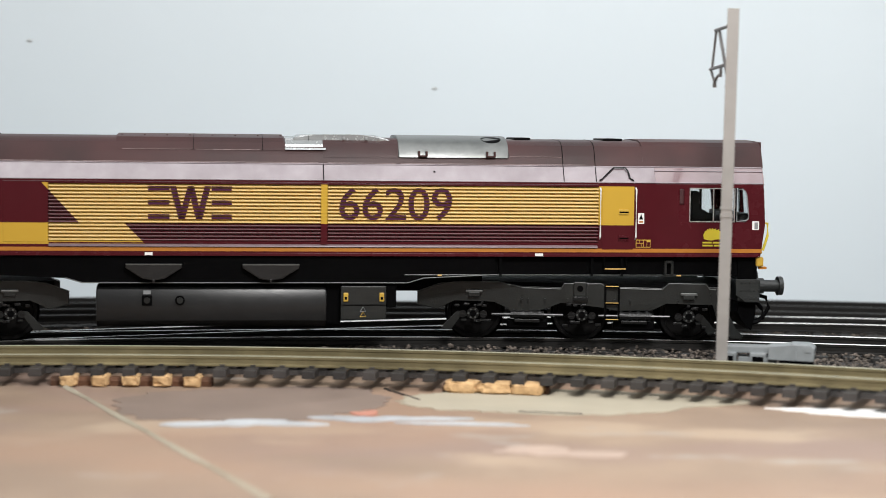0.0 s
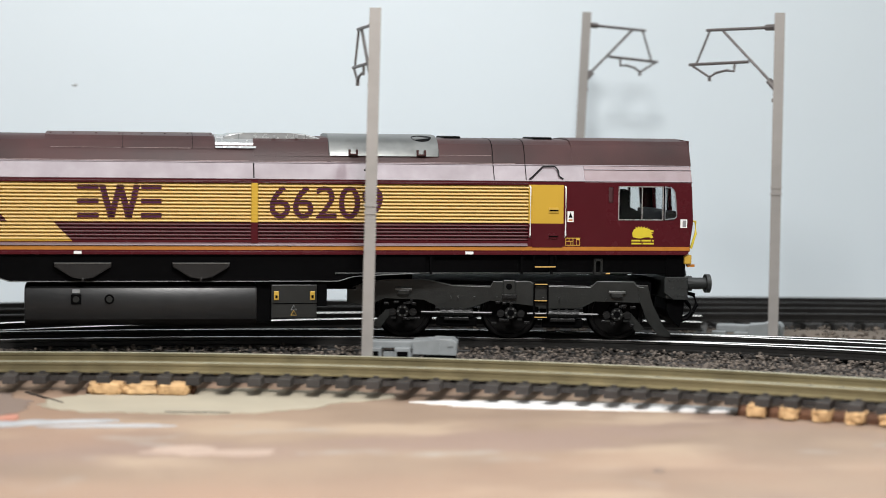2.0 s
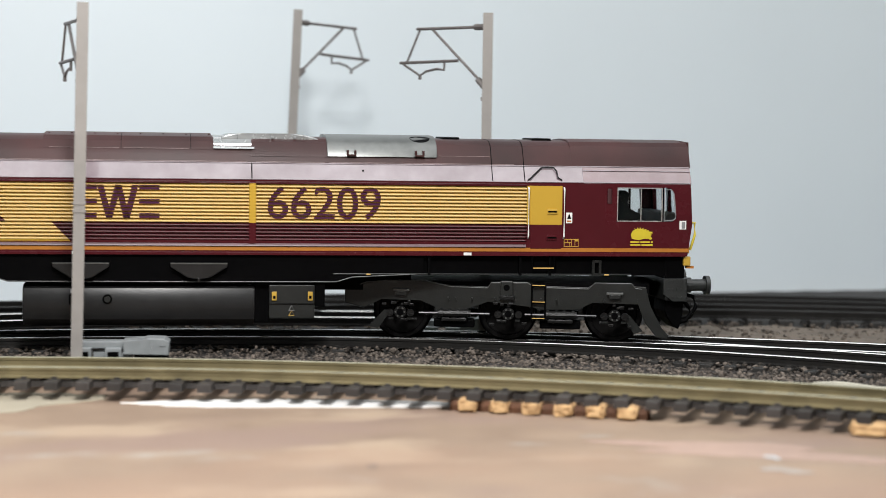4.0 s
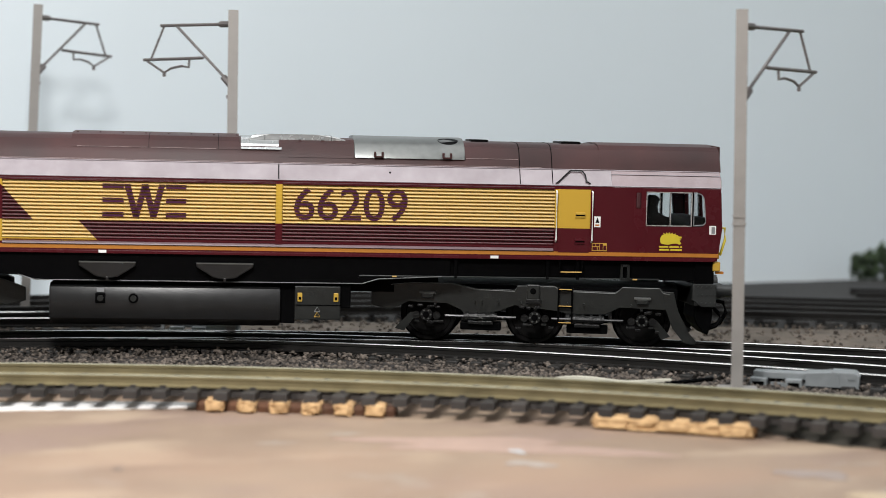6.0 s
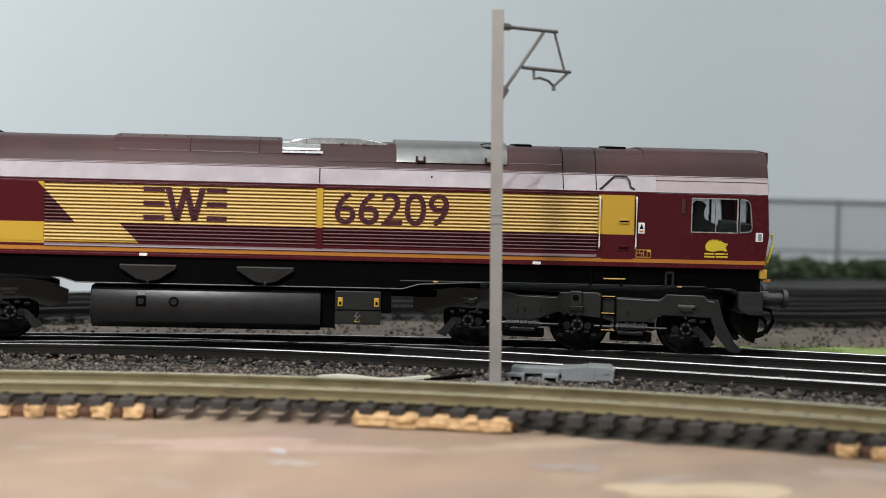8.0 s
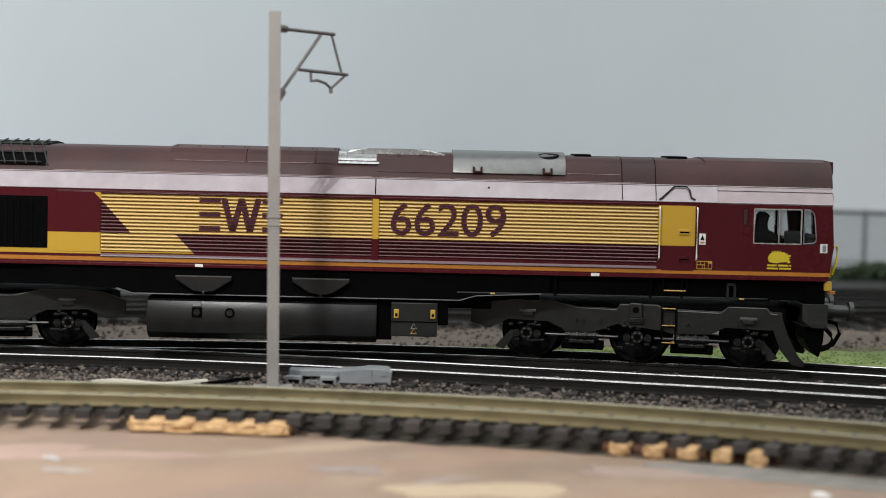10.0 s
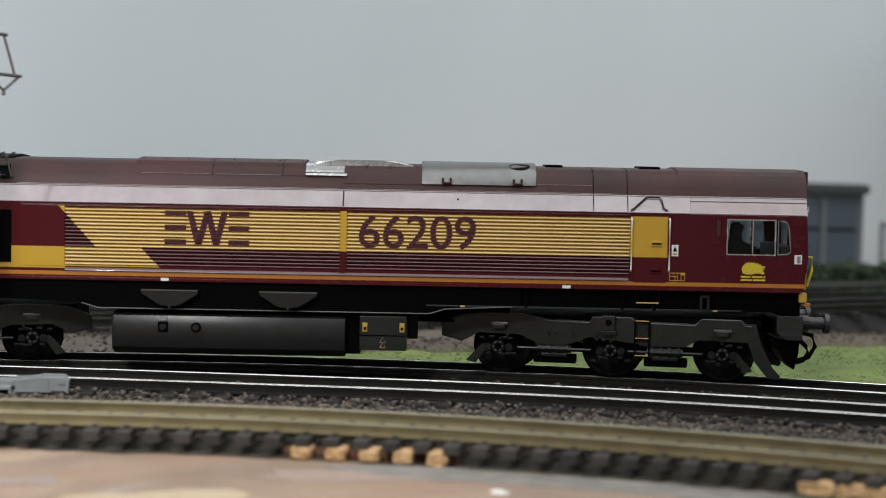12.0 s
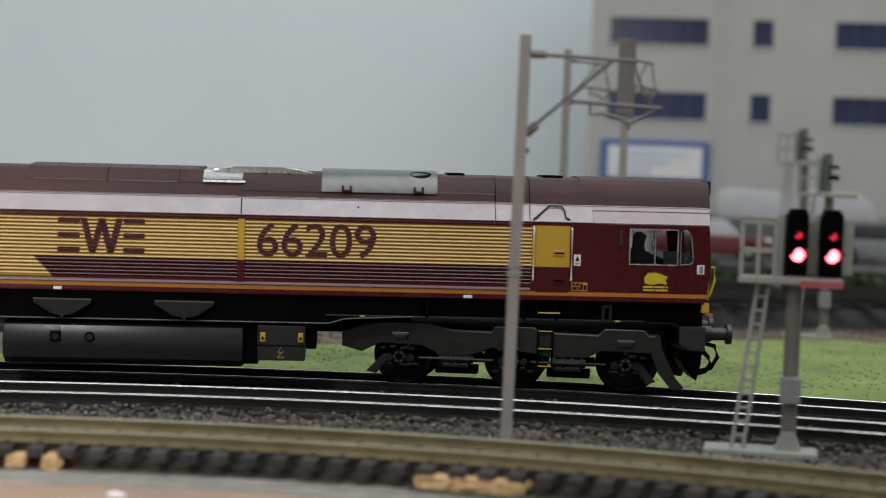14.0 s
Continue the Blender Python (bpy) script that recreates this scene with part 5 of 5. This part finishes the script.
def track_strip(az0, az1, near, far, thick, mat, label, seed):
    """A ragged painted strip that follows the front track; near and far: metres from its near rail."""
    def edge(az, off, k):
        e = off + 0.0022 * noise.noise(Vector((az * 0.7, k, seed))) + 0.0012 * noise.noise(Vector((az * 3.1, k, seed)))
        mid, taper = (near + far) / 2, min(1.0, (az - az0) / 2.5 + 0.15, (az1 - az) / 2.5 + 0.15)
        x, y, _z = around(az, fg_r(az) + mid + (e - mid) * taper)
        return (x * 1000, y * 1000)
    n = 120
    azs = [az0 + (az1 - az0) * i / n for i in range(n + 1)]
    verts = [(*edge(a_, near, 1), BOARD_Z + thick) for a_ in azs] + [(*edge(a_, far, 5), BOARD_Z + thick) for a_ in azs]
    verts += [(x, y, BOARD_Z - 0.3) for x, y, _z in verts]
    m_ = n + 1
    faces = []
    for i in range(n):
        faces += [(i, i + 1, m_ + i + 1, m_ + i), (i, 2 * m_ + i, 2 * m_ + i + 1, i + 1), (m_ + i, m_ + i + 1, 3 * m_ + i + 1, 3 * m_ + i)]
    for i in (0, n):
        faces.append((i, m_ + i, 3 * m_ + i, 2 * m_ + i))
    return tagged(mesh_object("paint_strip", [Vector(v) * MM for v in verts], faces, mat), label, "paint strip", "paint patches on the board")


track_strip(37.4, 86, -0.0065, 0.024, 0.25, DARK_STRIP, "dark brown strip under the loose track", 3)
track_strip(48.5, 80, -0.0205, -0.0070, 0.15, GROUND_WASH, "grey wash of ground paint along the track", 8)
track_strip(63, 75, -0.0115, -0.0068, 0.35, material("green_scatter", (0.035, 0.042, 0.020), 0.95, 0, 0.5, 350, 0.8, 900, second=(0.075, 0.10, 0.045)), "dark green scatter along the track", 11)
_c0, _c1 = Vector(around(-11.9, 0.444)), Vector(around(-5.3, 0.298))
crack = [tuple(_c0.lerp(_c1, i / 10)) for i in range(11)]
pts = [(x * 1000, y * 1000, BOARD_Z + 0.1) for x, y, _z in crack]
strip = bmesh.new()
rows_ = []
for i, q in enumerate(pts):
    a, b = Vector(pts[max(i - 1, 0)]), Vector(pts[min(i + 1, len(pts) - 1)])
    d = (b - a).normalized().cross(Vector((0, 0, 1))) * (0.75 + 0.3 * math.sin(i * 2.1))
    rows_.append([strip.verts.new(Vector(q) + d), strip.verts.new(Vector(q) + Vector((0, 0, 0.5))), strip.verts.new(Vector(q) - d)])
for a, b in zip(rows_, rows_[1:]):
    for j in (0, 1):
        strip.faces.new((a[j], a[j + 1], b[j + 1], b[j]))
tagged(part("board_joint", strip, TANCARD, None), "filled joint between two boards, pale and chipped", "joint")

CRACK = material("dark_crack", (0.03, 0.022, 0.018), 0.9)
for a0, r0_, a1, r1_, seed_ in ((-1.8, 0.4262, -0.7, 0.4085, 1), (2.4, 0.3925, 4.4, 0.3905, 4)):
    pts = [Vector(around(a0 + (a1 - a0) * i / 14, r0_ + (r1_ - r0_) * i / 14 + 0.0012 * noise.noise(Vector((i * 0.6, seed_, 0))), 0)) * 1000 + Vector((0, 0, BOARD_Z + 0.12)) for i in range(15)]
    tagged(part("card_crack", tube(pts, 0.3, 6), CRACK, None), "dark ragged crack along the tan card", "crack")

SMUDGE = material("grey_smudge", (0.46, 0.47, 0.46), 0.7, 0, 0.2, 300)
# flecks on the painted wall
for x, z, s in ((-3, 66, 0.9), (64, 116, 0.6), (119, 117, 0.7), (83, 118, 0.5), (180, 109, 0.8), (-130, 80, 1.0)):
    bm = bmesh.new()
    bmesh.ops.create_icosphere(bm, subdivisions=2, radius=s)
    bmesh.ops.scale(bm, vec=(1, 0.3, 0.45), verts=bm.verts)
    bmesh.ops.translate(bm, vec=(x, 1000 * float(np.interp(x / 1000, [q[0] for q in BEND[:5]], [q[1] for q in BEND[:5]])) - 0.1, z), verts=bm.verts)
    tagged(part("paint_fleck", bm, SMUDGE, None), "small grey fleck on the painted wall", "fleck", "flecks on the wall")


# ---- colour-light signals ----
RED_LIT = glow("red_signal_light", (1.0, 0.10, 0.13), 9.0)
RED_DIM = glow("red_signal_glow", (0.7, 0.02, 0.05), 1.0)
YELLOW_DIM = material("yellow_green_lens", (0.35, 0.38, 0.05), 0.3)
SIGNAL = material("pale_signal_plastic", (0.27, 0.27, 0.245), 0.6, 0, 0.12, 300)
SIGNAL_DARK = material("dull_dark_grey_plastic", (0.075, 0.085, 0.08), 0.5, 0, 0.2, 300)
SIGNAL_RED = material("dull_red_paint", (0.35, 0.08, 0.08), 0.6)
SIGNAL_POST = material("grey_brown_post", (0.13, 0.12, 0.105), 0.6, 0, 0.2, 300)


def signal(az, r, tall, heads, lit, label, turn=0.0, base_w=24.0, head_turn=0.0):
    """A signal on a post with a railed platform, a ladder and two heads; tall: platform height in millimetres."""
    m = empty("railway_signal", label, "railway signal")
    m.matrix_basis = Matrix.Translation(around(az, r, -0.004)) @ pose(0, 0, 0, 0, 0, -az + turn)
    part("base", boxes((-base_w / 2 - 2, base_w / 2 - 3, -5, 5, -0.5, 1.8), bevel=0.3), SIGNAL, m, "pale square base")
    part("post", tube([(3.0, 0, 1.5), (3.0, 0, tall)], 1.6, 14), SIGNAL_POST, m)
    part("post_foot", prism([(0.2, 1.7), (5.8, 1.7), (4.2, 5.6), (1.8, 5.6)], "y", -2, 2, 0.2), SIGNAL, m)
    part("relay_box", boxes((0.9, 5.2, -3.0, 1.0, 11.5, 17.0), bevel=0.4), GREY, m)
    plat = part("platform", boxes((-8.5, 12.5, -4, 4, tall, tall + 1.3), bevel=0.2), SIGNAL, m)
    part("platform_edge", boxes((4, 12.6, -4.2, 4.2, tall - 0.4, tall + 0.9)), SIGNAL_RED if lit else SIGNAL, m)
    for x in (-8.0, -4.6, -1.2):
        for y in (-3.6, 3.6):
            part("rail_post", boxes((x - 0.4, x + 0.4, y - 0.35, y + 0.35, tall + 1.2, tall + 12.6)), SIGNAL, plat)
    for z in (6.2, 12.0):
        for y in (-3.6, 3.6):
            part("guard_rail", boxes((-8.4, -0.9, y - 0.35, y + 0.35, tall + z, tall + z + 0.8)), SIGNAL, plat)
    for x, on in heads:
        part("head_post", tube([(x - 2.6, 2.4, tall + 1), (x - 2.6, 2.4, tall + 14)], 0.8, 8), SIGNAL, m)
        h = part("signal_head", prism([(-2.2, tall + 1.6), (2.2, tall + 1.6), (2.2, tall + 14.0), (1.4, tall + 15.4), (-1.4, tall + 15.4), (-2.2, tall + 14.0)], "y", -1.6, 1.0, 0.25), BLACK if on else SIGNAL_DARK, m, "black signal head" if on else "dull dark grey signal head")
        h.matrix_basis = pose(x * MM, 0, 0, 0, 0, head_turn)
        part("head_case", boxes((2.5, 4.9, 0.4, 2.8, tall + 2.0, tall + 13.2), bevel=0.3), SIGNAL, h, "pale equipment case")
        part("head_back", boxes((-1.6, 1.6, 0.8, 2.6, tall + 2.2, tall + 13.6), bevel=0.3), SIGNAL if not on else BLACK, h)
        for z, k in ((6.0, 1.35), (10.0, 0.75)):
            mat = (RED_LIT if z < 7 else RED_DIM) if on else YELLOW_DIM
            part("lens", disc(0, -2.0, -1.4, tall + z, k, 20), mat, h, "glowing red lens" if on else "unlit lens")
            hood = prism([((k + 0.5) * math.cos(i * math.pi / 10), tall + z + (k + 0.5) * math.sin(i * math.pi / 10)) for i in range(11)] + [((k + 0.2) * math.cos(i * math.pi / 10), tall + z + (k + 0.2) * math.sin(i * math.pi / 10)) for i in range(10, -1, -1)], "y", -4.4, -1.5)
            part("hood", hood, BLACK, h)
    lad = part("ladder_rail", tube([(-4.4, -1.6, tall), (-8.4, -1.6, 1.6)], 0.42), SIGNAL, m)
    part("ladder_rail", tube([(-2.2, -1.6, tall), (-6.0, -1.6, 1.6)], 0.42), SIGNAL, m)
    n = int(tall / 2.8)
    for i in range(1, n):
        t = i / n
        part("rung", tube([(-4.4 - 4.0 * (1 - t), -1.6, 1.6 + (tall - 1.6) * t), (-2.2 - 3.8 * (1 - t), -1.6, 1.6 + (tall - 1.6) * t)], 0.32, 6), SIGNAL, lad)
    return m


signal(74.25, 0.384, 36.0, ((2.9, True), (9.8, True)), True, "colour-light signal showing two red lights, with ladder and platform", head_turn=14.0)
signal(74.62, 0.78, 62.5, ((1.6, False),), False, "far tall unlit colour-light signal with a railed platform", 0, 18, 68.0)
signal(75.35, 0.67, 51.0, ((1.6, False),), False, "far lower unlit colour-light signal with a railed platform", 0, 18, 68.0)


# ---- scenery along the back ----
def hedge(az0, az1, r, tall, count, seed, label):
    rng = random.Random(seed)
    verts, faces = [], []
    for _ in range(count):
        az = rng.uniform(az0, az1)
        env = float(np.interp(az, [43, 47], [1.0, 0.62])) * tall * (0.45 + 0.75 * abs(noise.noise(Vector((az * 0.55, seed, 0)))) + 0.5 * abs(noise.noise(Vector((az * 2.1, seed, 3)))))
        rr = min(r(az), wall_r(az) - 0.012) + rng.gauss(0, 0.006)
        z = -3.5 + far_lift(az) + env * rng.random() ** 0.7
        c = Vector(around(az, rr, z * MM))
        s = rng.uniform(0.6, 1.7) * MM
        n = Vector((rng.gauss(0, 1), rng.gauss(0, 1), rng.gauss(0, 1))).normalized()
        u = n.orthogonal().normalized() * s
        w = n.cross(u)
        k = len(verts)
        verts += [c - u * 1.2, c + w * 0.6 + n * 0.2 * s, c + u * 1.2, c - w * 0.6 + n * 0.2 * s]
        faces += [(k, k + 1, k + 2), (k, k + 2, k + 3)]
    return tagged(mesh_object("hedge", verts, faces, HEDGE), label, "hedge", kind="stuff")


hedge(40.3, 79, lambda a: float(np.interp(a, [45, 58], [0.765, 0.805])), 20.0, 26000, 5, "dark green uneven hedge of small leaves along the fence")
hedge(64, 71, lambda a: 0.735, 4.0, 700, 8, "low dark green growth beside the far track")


def grass_tufts():
    rng = random.Random(21)
    verts, faces = [], []
    for _ in range(15000):
        az = rng.uniform(20, 80)
        r = loco_r(az) + 0.022 + (grass_out(az) - 0.024) * rng.random()
        c = Vector(around(az, r, -0.0032))
        d = rng.uniform(0, math.tau)
        hgt = rng.uniform(0.2, 0.7) * MM
        tip = c + Vector((rng.gauss(0, 0.5), rng.gauss(0, 0.5), 0)) * MM + Vector((0, 0, hgt))
        e = Vector((math.cos(d), math.sin(d), 0)) * 0.28 * MM
        k = len(verts)
        verts += [c - e, c + e, tip]
        faces.append((k, k + 1, k + 2))
    return tagged(mesh_object("grass_tufts", verts, faces, GRASS), "short green static grass fibres", "grass", kind="stuff")


grass_tufts()


FENCE_PALE = material("pale_grey_fence", (0.47, 0.505, 0.525), 0.6, 0, 0.08, 200)
FENCE_RAIL = material("grey_fence_rail", (0.21, 0.22, 0.225), 0.6, 0, 0.1, 200)


def fence(az0, az1, r, label):
    """A close-boarded fence with a grey top rail, from az0 to az1 degrees."""
    f = empty("boarded_fence", label, "fence", "fences along the edge of the layout")

    def at(az):
        return Vector(around(az, min(r, wall_r(az) - 0.006), 0))
    n = int((az1 - az0) * 6.5)
    first = part("pale", boxes((-1.0, 1.0, -0.25, 0.25, -6, 27)), FENCE_PALE, f)
    for i in range(n):
        az = az0 + (az1 - az0) * (i + 0.5) / n
        ob = first if i == 0 else new("pale", first.data)
        ob.parent = f
        ob.matrix_basis = Matrix.Translation(at(az)) @ pose(0, 0, 0, 0, 0, -az)
    for z, k in ((27.6, 1.1), (6.0, 0.6)):
        pl = [(at(az0 + (az1 - az0) * i / 60) * 1000) for i in range(61)]
        part("rail", tube([(q.x, q.y, z) for q in pl], k), FENCE_RAIL, f, "grey fence rail")
    for i in range(7):
        az = az0 + (az1 - az0) * i / 6
        ob = part("post", boxes((-0.9, 0.9, -0.9, 0.9, -6, 29)), FENCE_RAIL, f)
        ob.matrix_basis = Matrix.Translation(at(az)) @ pose(0, 0, 0, 0, 0, -az)


fence(42.2, 57.6, 0.82, "pale grey boarded fence with a darker top rail")
fence(65.4, 70.2, 0.84, "short pale grey boarded fence beside the shed")


def block(az, r, turn, name, label, category):
    ob = empty(name, label, category)
    ob.matrix_basis = Matrix.Translation(around(az, r, 0)) @ pose(0, 0, 0, 0, 0, -az + turn)
    return ob


# dark glazed shed
shed = block(62.2, 0.875, 4, "station_shed", "low dark blue-grey glazed shed with a flat roof", "shed")
part("wall", boxes((-66, 41, 2, 34, -6, 40)), material("blue_grey_cladding", (0.13, 0.155, 0.175), 0.5, 0, 0.2, 60), shed)
part("roof", boxes((-68, 43, -3, 36, 40, 44.5), bevel=0.4), material("dark_roof_felt", (0.055, 0.058, 0.06), 0.7), shed, "dark flat roof")
MULLION = material("grey_mullion", (0.20, 0.22, 0.23), 0.6)
SHED_GLASS = material("blue_grey_glazing", (0.09, 0.12, 0.145), 0.15, 0, 0.2, 40)
for i in range(6):
    x = -62 + 17 * i
    wdw = part("window", boxes((x + 1, x + 15, 0.8, 2.2, 2, 37)), SHED_GLASS, shed, "tall blue-grey window")
    part("mullion", boxes((x - 0.7, x + 0.7, -0.4, 2.2, -5, 40)), MULLION, shed)
    part("transom", boxes((x + 1, x + 15, 0.3, 2.2, 23, 24)), BLACK, wdw)

# office block
office = block(71.92, 1.0, 0, "office_building", "pale concrete office block with dark blue window bands", "building")
OFFICE = material("pale_grey_render", (0.43, 0.43, 0.41), 0.8, 0, 0.08, 40, 0.2, 400)
floors = ((122.0, 136.0), (82.0, 96.5), (162.0, 176.0))
bays = ((-55.0, -2.5), (21.0, 31.5), (64.0, 117.0))
WIN = material("dark_blue_window", (0.022, 0.032, 0.085), 0.2, 0, 0.35, 70)
part("wall", boxes((-65, 150, 1.5, 60, -6, 195)), OFFICE, office, "pale rendered wall")
for z0_, z1_ in ((136.0, 162.0), (96.5, 122.0), (176.0, 195.0), (32.0, 82.0)):
    part("wall_band", boxes((-65, 150, 0, 1.6, z0_, z1_)), OFFICE, office)
for z0_, z1_ in floors:
    edges = [-65.0] + [v for b in bays for v in b] + [150.0]
    for a, b in zip(edges[::2], edges[1::2]):
        part("wall_pier", boxes((a, b, 0, 1.6, z0_, z1_)), OFFICE, office)
    for a, b in bays:
        n = max(1, round((b - a) / 10))
        wd = part("window", boxes((a, b, 1.35, 1.7, z0_, z1_)), WIN, office, "dark blue office window")
        for i in range(n + 1):
            part("frame", boxes((a + (b - a) * i / n - 0.35, a + (b - a) * i / n + 0.35, 0.9, 1.6, z0_, z1_)), material("dark_frame", (0.05, 0.06, 0.11), 0.4), wd)
        part("sill", boxes((a - 1, b + 1, -0.6, 1.2, z0_ - 1.2, z0_)), OFFICE, wd)
part("pilaster", boxes((4, 8, -1.0, 1.0, -6, 195)), OFFICE, office)
part("roof", boxes((-67, 152, -2, 62, 195, 198), bevel=0.5), OFFICE, office, "flat parapet roof")
sgn = part("sign", boxes((-57.5, 0.5, -2.2, 0.2, 47.0, 70.5), bevel=0.6), material("blue_sign_frame", (0.045, 0.10, 0.30), 0.4), office, "blue framed sign board")
part("sign_face", boxes((-53.5, -3.2, -2.7, -2.0, 50.4, 67.2)), WHITE, sgn, "white sign face")
for k, (a, b) in enumerate(((-46, -12), (-49, -20), (-50, -30))):
    part("bar", boxes((a, b, -3.0, -2.5, 62.5 - 4.6 * k, 64.3 - 4.6 * k)), material("pale_blue_print", (0.42, 0.52, 0.68), 0.5), sgn)
for i in range(9):
    a = -52 + 22 * i
    part("ground_window", boxes((a, a + 19, 0.6, 1.7, -2, 29)), material("dark_shop_glass", (0.05, 0.052, 0.06), 0.25, 0, 0.3, 60), office, "dark ground floor window")


for name_, a, b, z0_, z1_, col in (("blue_panel", -56, -50.5, 12, 42, (0.05, 0.08, 0.22)), ("yellow_post", -41.6, -36, 10, 30, (0.55, 0.55, 0.06)), ("red_panel", -34.4, -28, 17, 38, (0.30, 0.10, 0.10))):
    part(name_, boxes((a, b, -1.4, 0.55, z0_, z1_), bevel=0.2), material(name_ + "_paint", col, 0.5), office)

# raised car park before the office block
deck = [around(68.6 + i, 0.815) for i in range(13)] + [around(80.6 - i, 0.985) for i in range(13)]
tagged(part("ground_car_park", prism([(x * 1000, y * 1000) for x, y, _z in deck], "z", BOARD_Z - 0.2, 14.2), material("dark_car_park_asphalt", (0.06, 0.06, 0.058), 0.9, 0, 0.25, 80, 0.4, 600), None), "raised dark asphalt car park before the office block", "car park", kind="structure")


# parked vehicles before the office block
def vehicle(az, r, turn, name, label, category, outline, cabin, main, second, width=22.0):
    v = empty(name, label, category)
    v.matrix_basis = Matrix.Translation(around(az, r, 0.0142)) @ pose(0, 0, 0, 0, 0, -az + turn)
    smooth(part("body", prism(outline, "y", -width / 2, width / 2, 1.0), main, v), 40)
    smooth(part("cabin", prism(cabin, "y", -width / 2 + 1.5, width / 2 - 1.5, 1.0), second, v), 40)
    for x in (-16, 16):
        for y in (-width / 2, width / 2 - 3.5):
            wh = part("wheel", disc(x, y, y + 3.5, 4.2, 4.2, 20), BLACK, v)
            part("rim", disc(x, y - 0.2, y + 3.7, 4.2, 2.2, 14), GREY, wh)
    part("lamp", boxes((25.6, 27.4, -8, 8, 8.5, 10.5)), WHITE, v)
    return v


CAR_RED = material("red_car_paint", (0.12, 0.022, 0.028), 0.3, 0, 0.1, 100, coat=0.5)
CAR_WHITE = material("white_car_paint", (0.48, 0.49, 0.50), 0.3, 0, 0.05, 100, coat=0.5)
CAR_GLASS = material("dark_car_glass", (0.04, 0.045, 0.05), 0.1)
vehicle(72.1, 0.86, 6, "parked_car", "dark red and white parked car", "car", [(-27, 3), (27, 3), (27.5, 9), (16, 11.5), (-24, 12), (-27.5, 9)], [(-22, 11.5), (14, 11.2), (6, 18.5), (-16, 18.5)], CAR_RED, CAR_WHITE)
VAN = [(-21, 3), (20, 3), (20.5, 9), (18, 18), (-21, 18)]
VAN_ROOF = [(-21, 18.2), (18, 18.2), (15, 27), (9, 32), (-15, 33), (-20.5, 29)]
vehicle(73.5, 0.92, 4, "parked_van", "tall dark grey parked van with a white roof", "van", VAN, VAN_ROOF, material("dark_van_paint", (0.10, 0.10, 0.105), 0.4, 0, 0.15, 80), CAR_WHITE, 25)
vehicle(75.9, 0.93, 4, "parked_van", "tall dark red parked van with a white roof", "van", VAN, VAN_ROOF, CAR_RED, CAR_WHITE, 25)
vehicle(77.3, 0.88, 0, "parked_car", "dark grey parked car", "car", [(-27, 3), (27, 3), (27.5, 9), (16, 11.5), (-24, 12), (-27.5, 9)], [(-22, 11.5), (14, 11.2), (6, 18.5), (-16, 18.5)], GREY, CAR_GLASS)


# ---- what moves ----
def travelled(t):
    """Metres gone along the track at t seconds: a cubic through the neighbouring rows of TRAVEL."""
    ts, vs = [r[0] for r in TRAVEL], [r[1] for r in TRAVEL]
    i = min(max(int(np.searchsorted(ts, t)) - 1, 0), len(ts) - 2)

    def slope(k):
        a, b = max(k - 1, 0), min(k + 1, len(ts) - 1)
        return (vs[b] - vs[a]) / (ts[b] - ts[a])
    h = ts[i + 1] - ts[i]
    u = (t - ts[i]) / h
    return ((2 * u ** 3 - 3 * u ** 2 + 1) * vs[i] + (u ** 3 - 2 * u ** 2 + u) * h * slope(i) + (-2 * u ** 3 + 3 * u ** 2) * vs[i + 1] + (u ** 3 - u ** 2) * h * slope(i + 1))


PIVOT = 0.087
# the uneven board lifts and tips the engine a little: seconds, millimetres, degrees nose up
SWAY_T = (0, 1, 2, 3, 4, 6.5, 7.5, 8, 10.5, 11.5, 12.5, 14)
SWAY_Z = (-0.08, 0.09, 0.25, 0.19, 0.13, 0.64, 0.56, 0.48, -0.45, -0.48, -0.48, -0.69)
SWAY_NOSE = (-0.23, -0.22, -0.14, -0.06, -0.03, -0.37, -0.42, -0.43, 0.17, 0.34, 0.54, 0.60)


def engine_pose(t):
    s = travelled(t)
    fx, fy, fa = line(s + PIVOT)
    bx, by, ba = line(s - PIVOT)
    a = math.atan2(fy - by, fx - bx)
    return (fx + bx) / 2, (fy + by) / 2, a, fa, ba


def motions():
    times = [0.25 * k for k in range(57)]
    rows, front, rear = [], [], []
    for t in times:
        x, y, a, fa, ba = engine_pose(t)
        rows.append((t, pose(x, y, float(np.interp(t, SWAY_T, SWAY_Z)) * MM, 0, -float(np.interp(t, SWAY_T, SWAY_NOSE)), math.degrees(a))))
        front.append((t, pose(PIVOT, 0, 0, 0, 0, math.degrees(fa - a))))
        rear.append((t, pose(-PIVOT, 0, 0, 0, 0, math.degrees(ba - a) + 180)))
    walk(loco, rows)
    walk(front_bogie, front)
    walk(rear_bogie, rear)
    for sets, sign in ((front_sets, 1), (rear_sets, -1)):
        for ws in sets:
            x = ws.location.x
            walk(ws, [(0.2 * k, pose(x, 0, 0.007, 0, sign * math.degrees((travelled(0.2 * k) - travelled(0)) / 0.007), 0)) for k in range(71)])


motions()
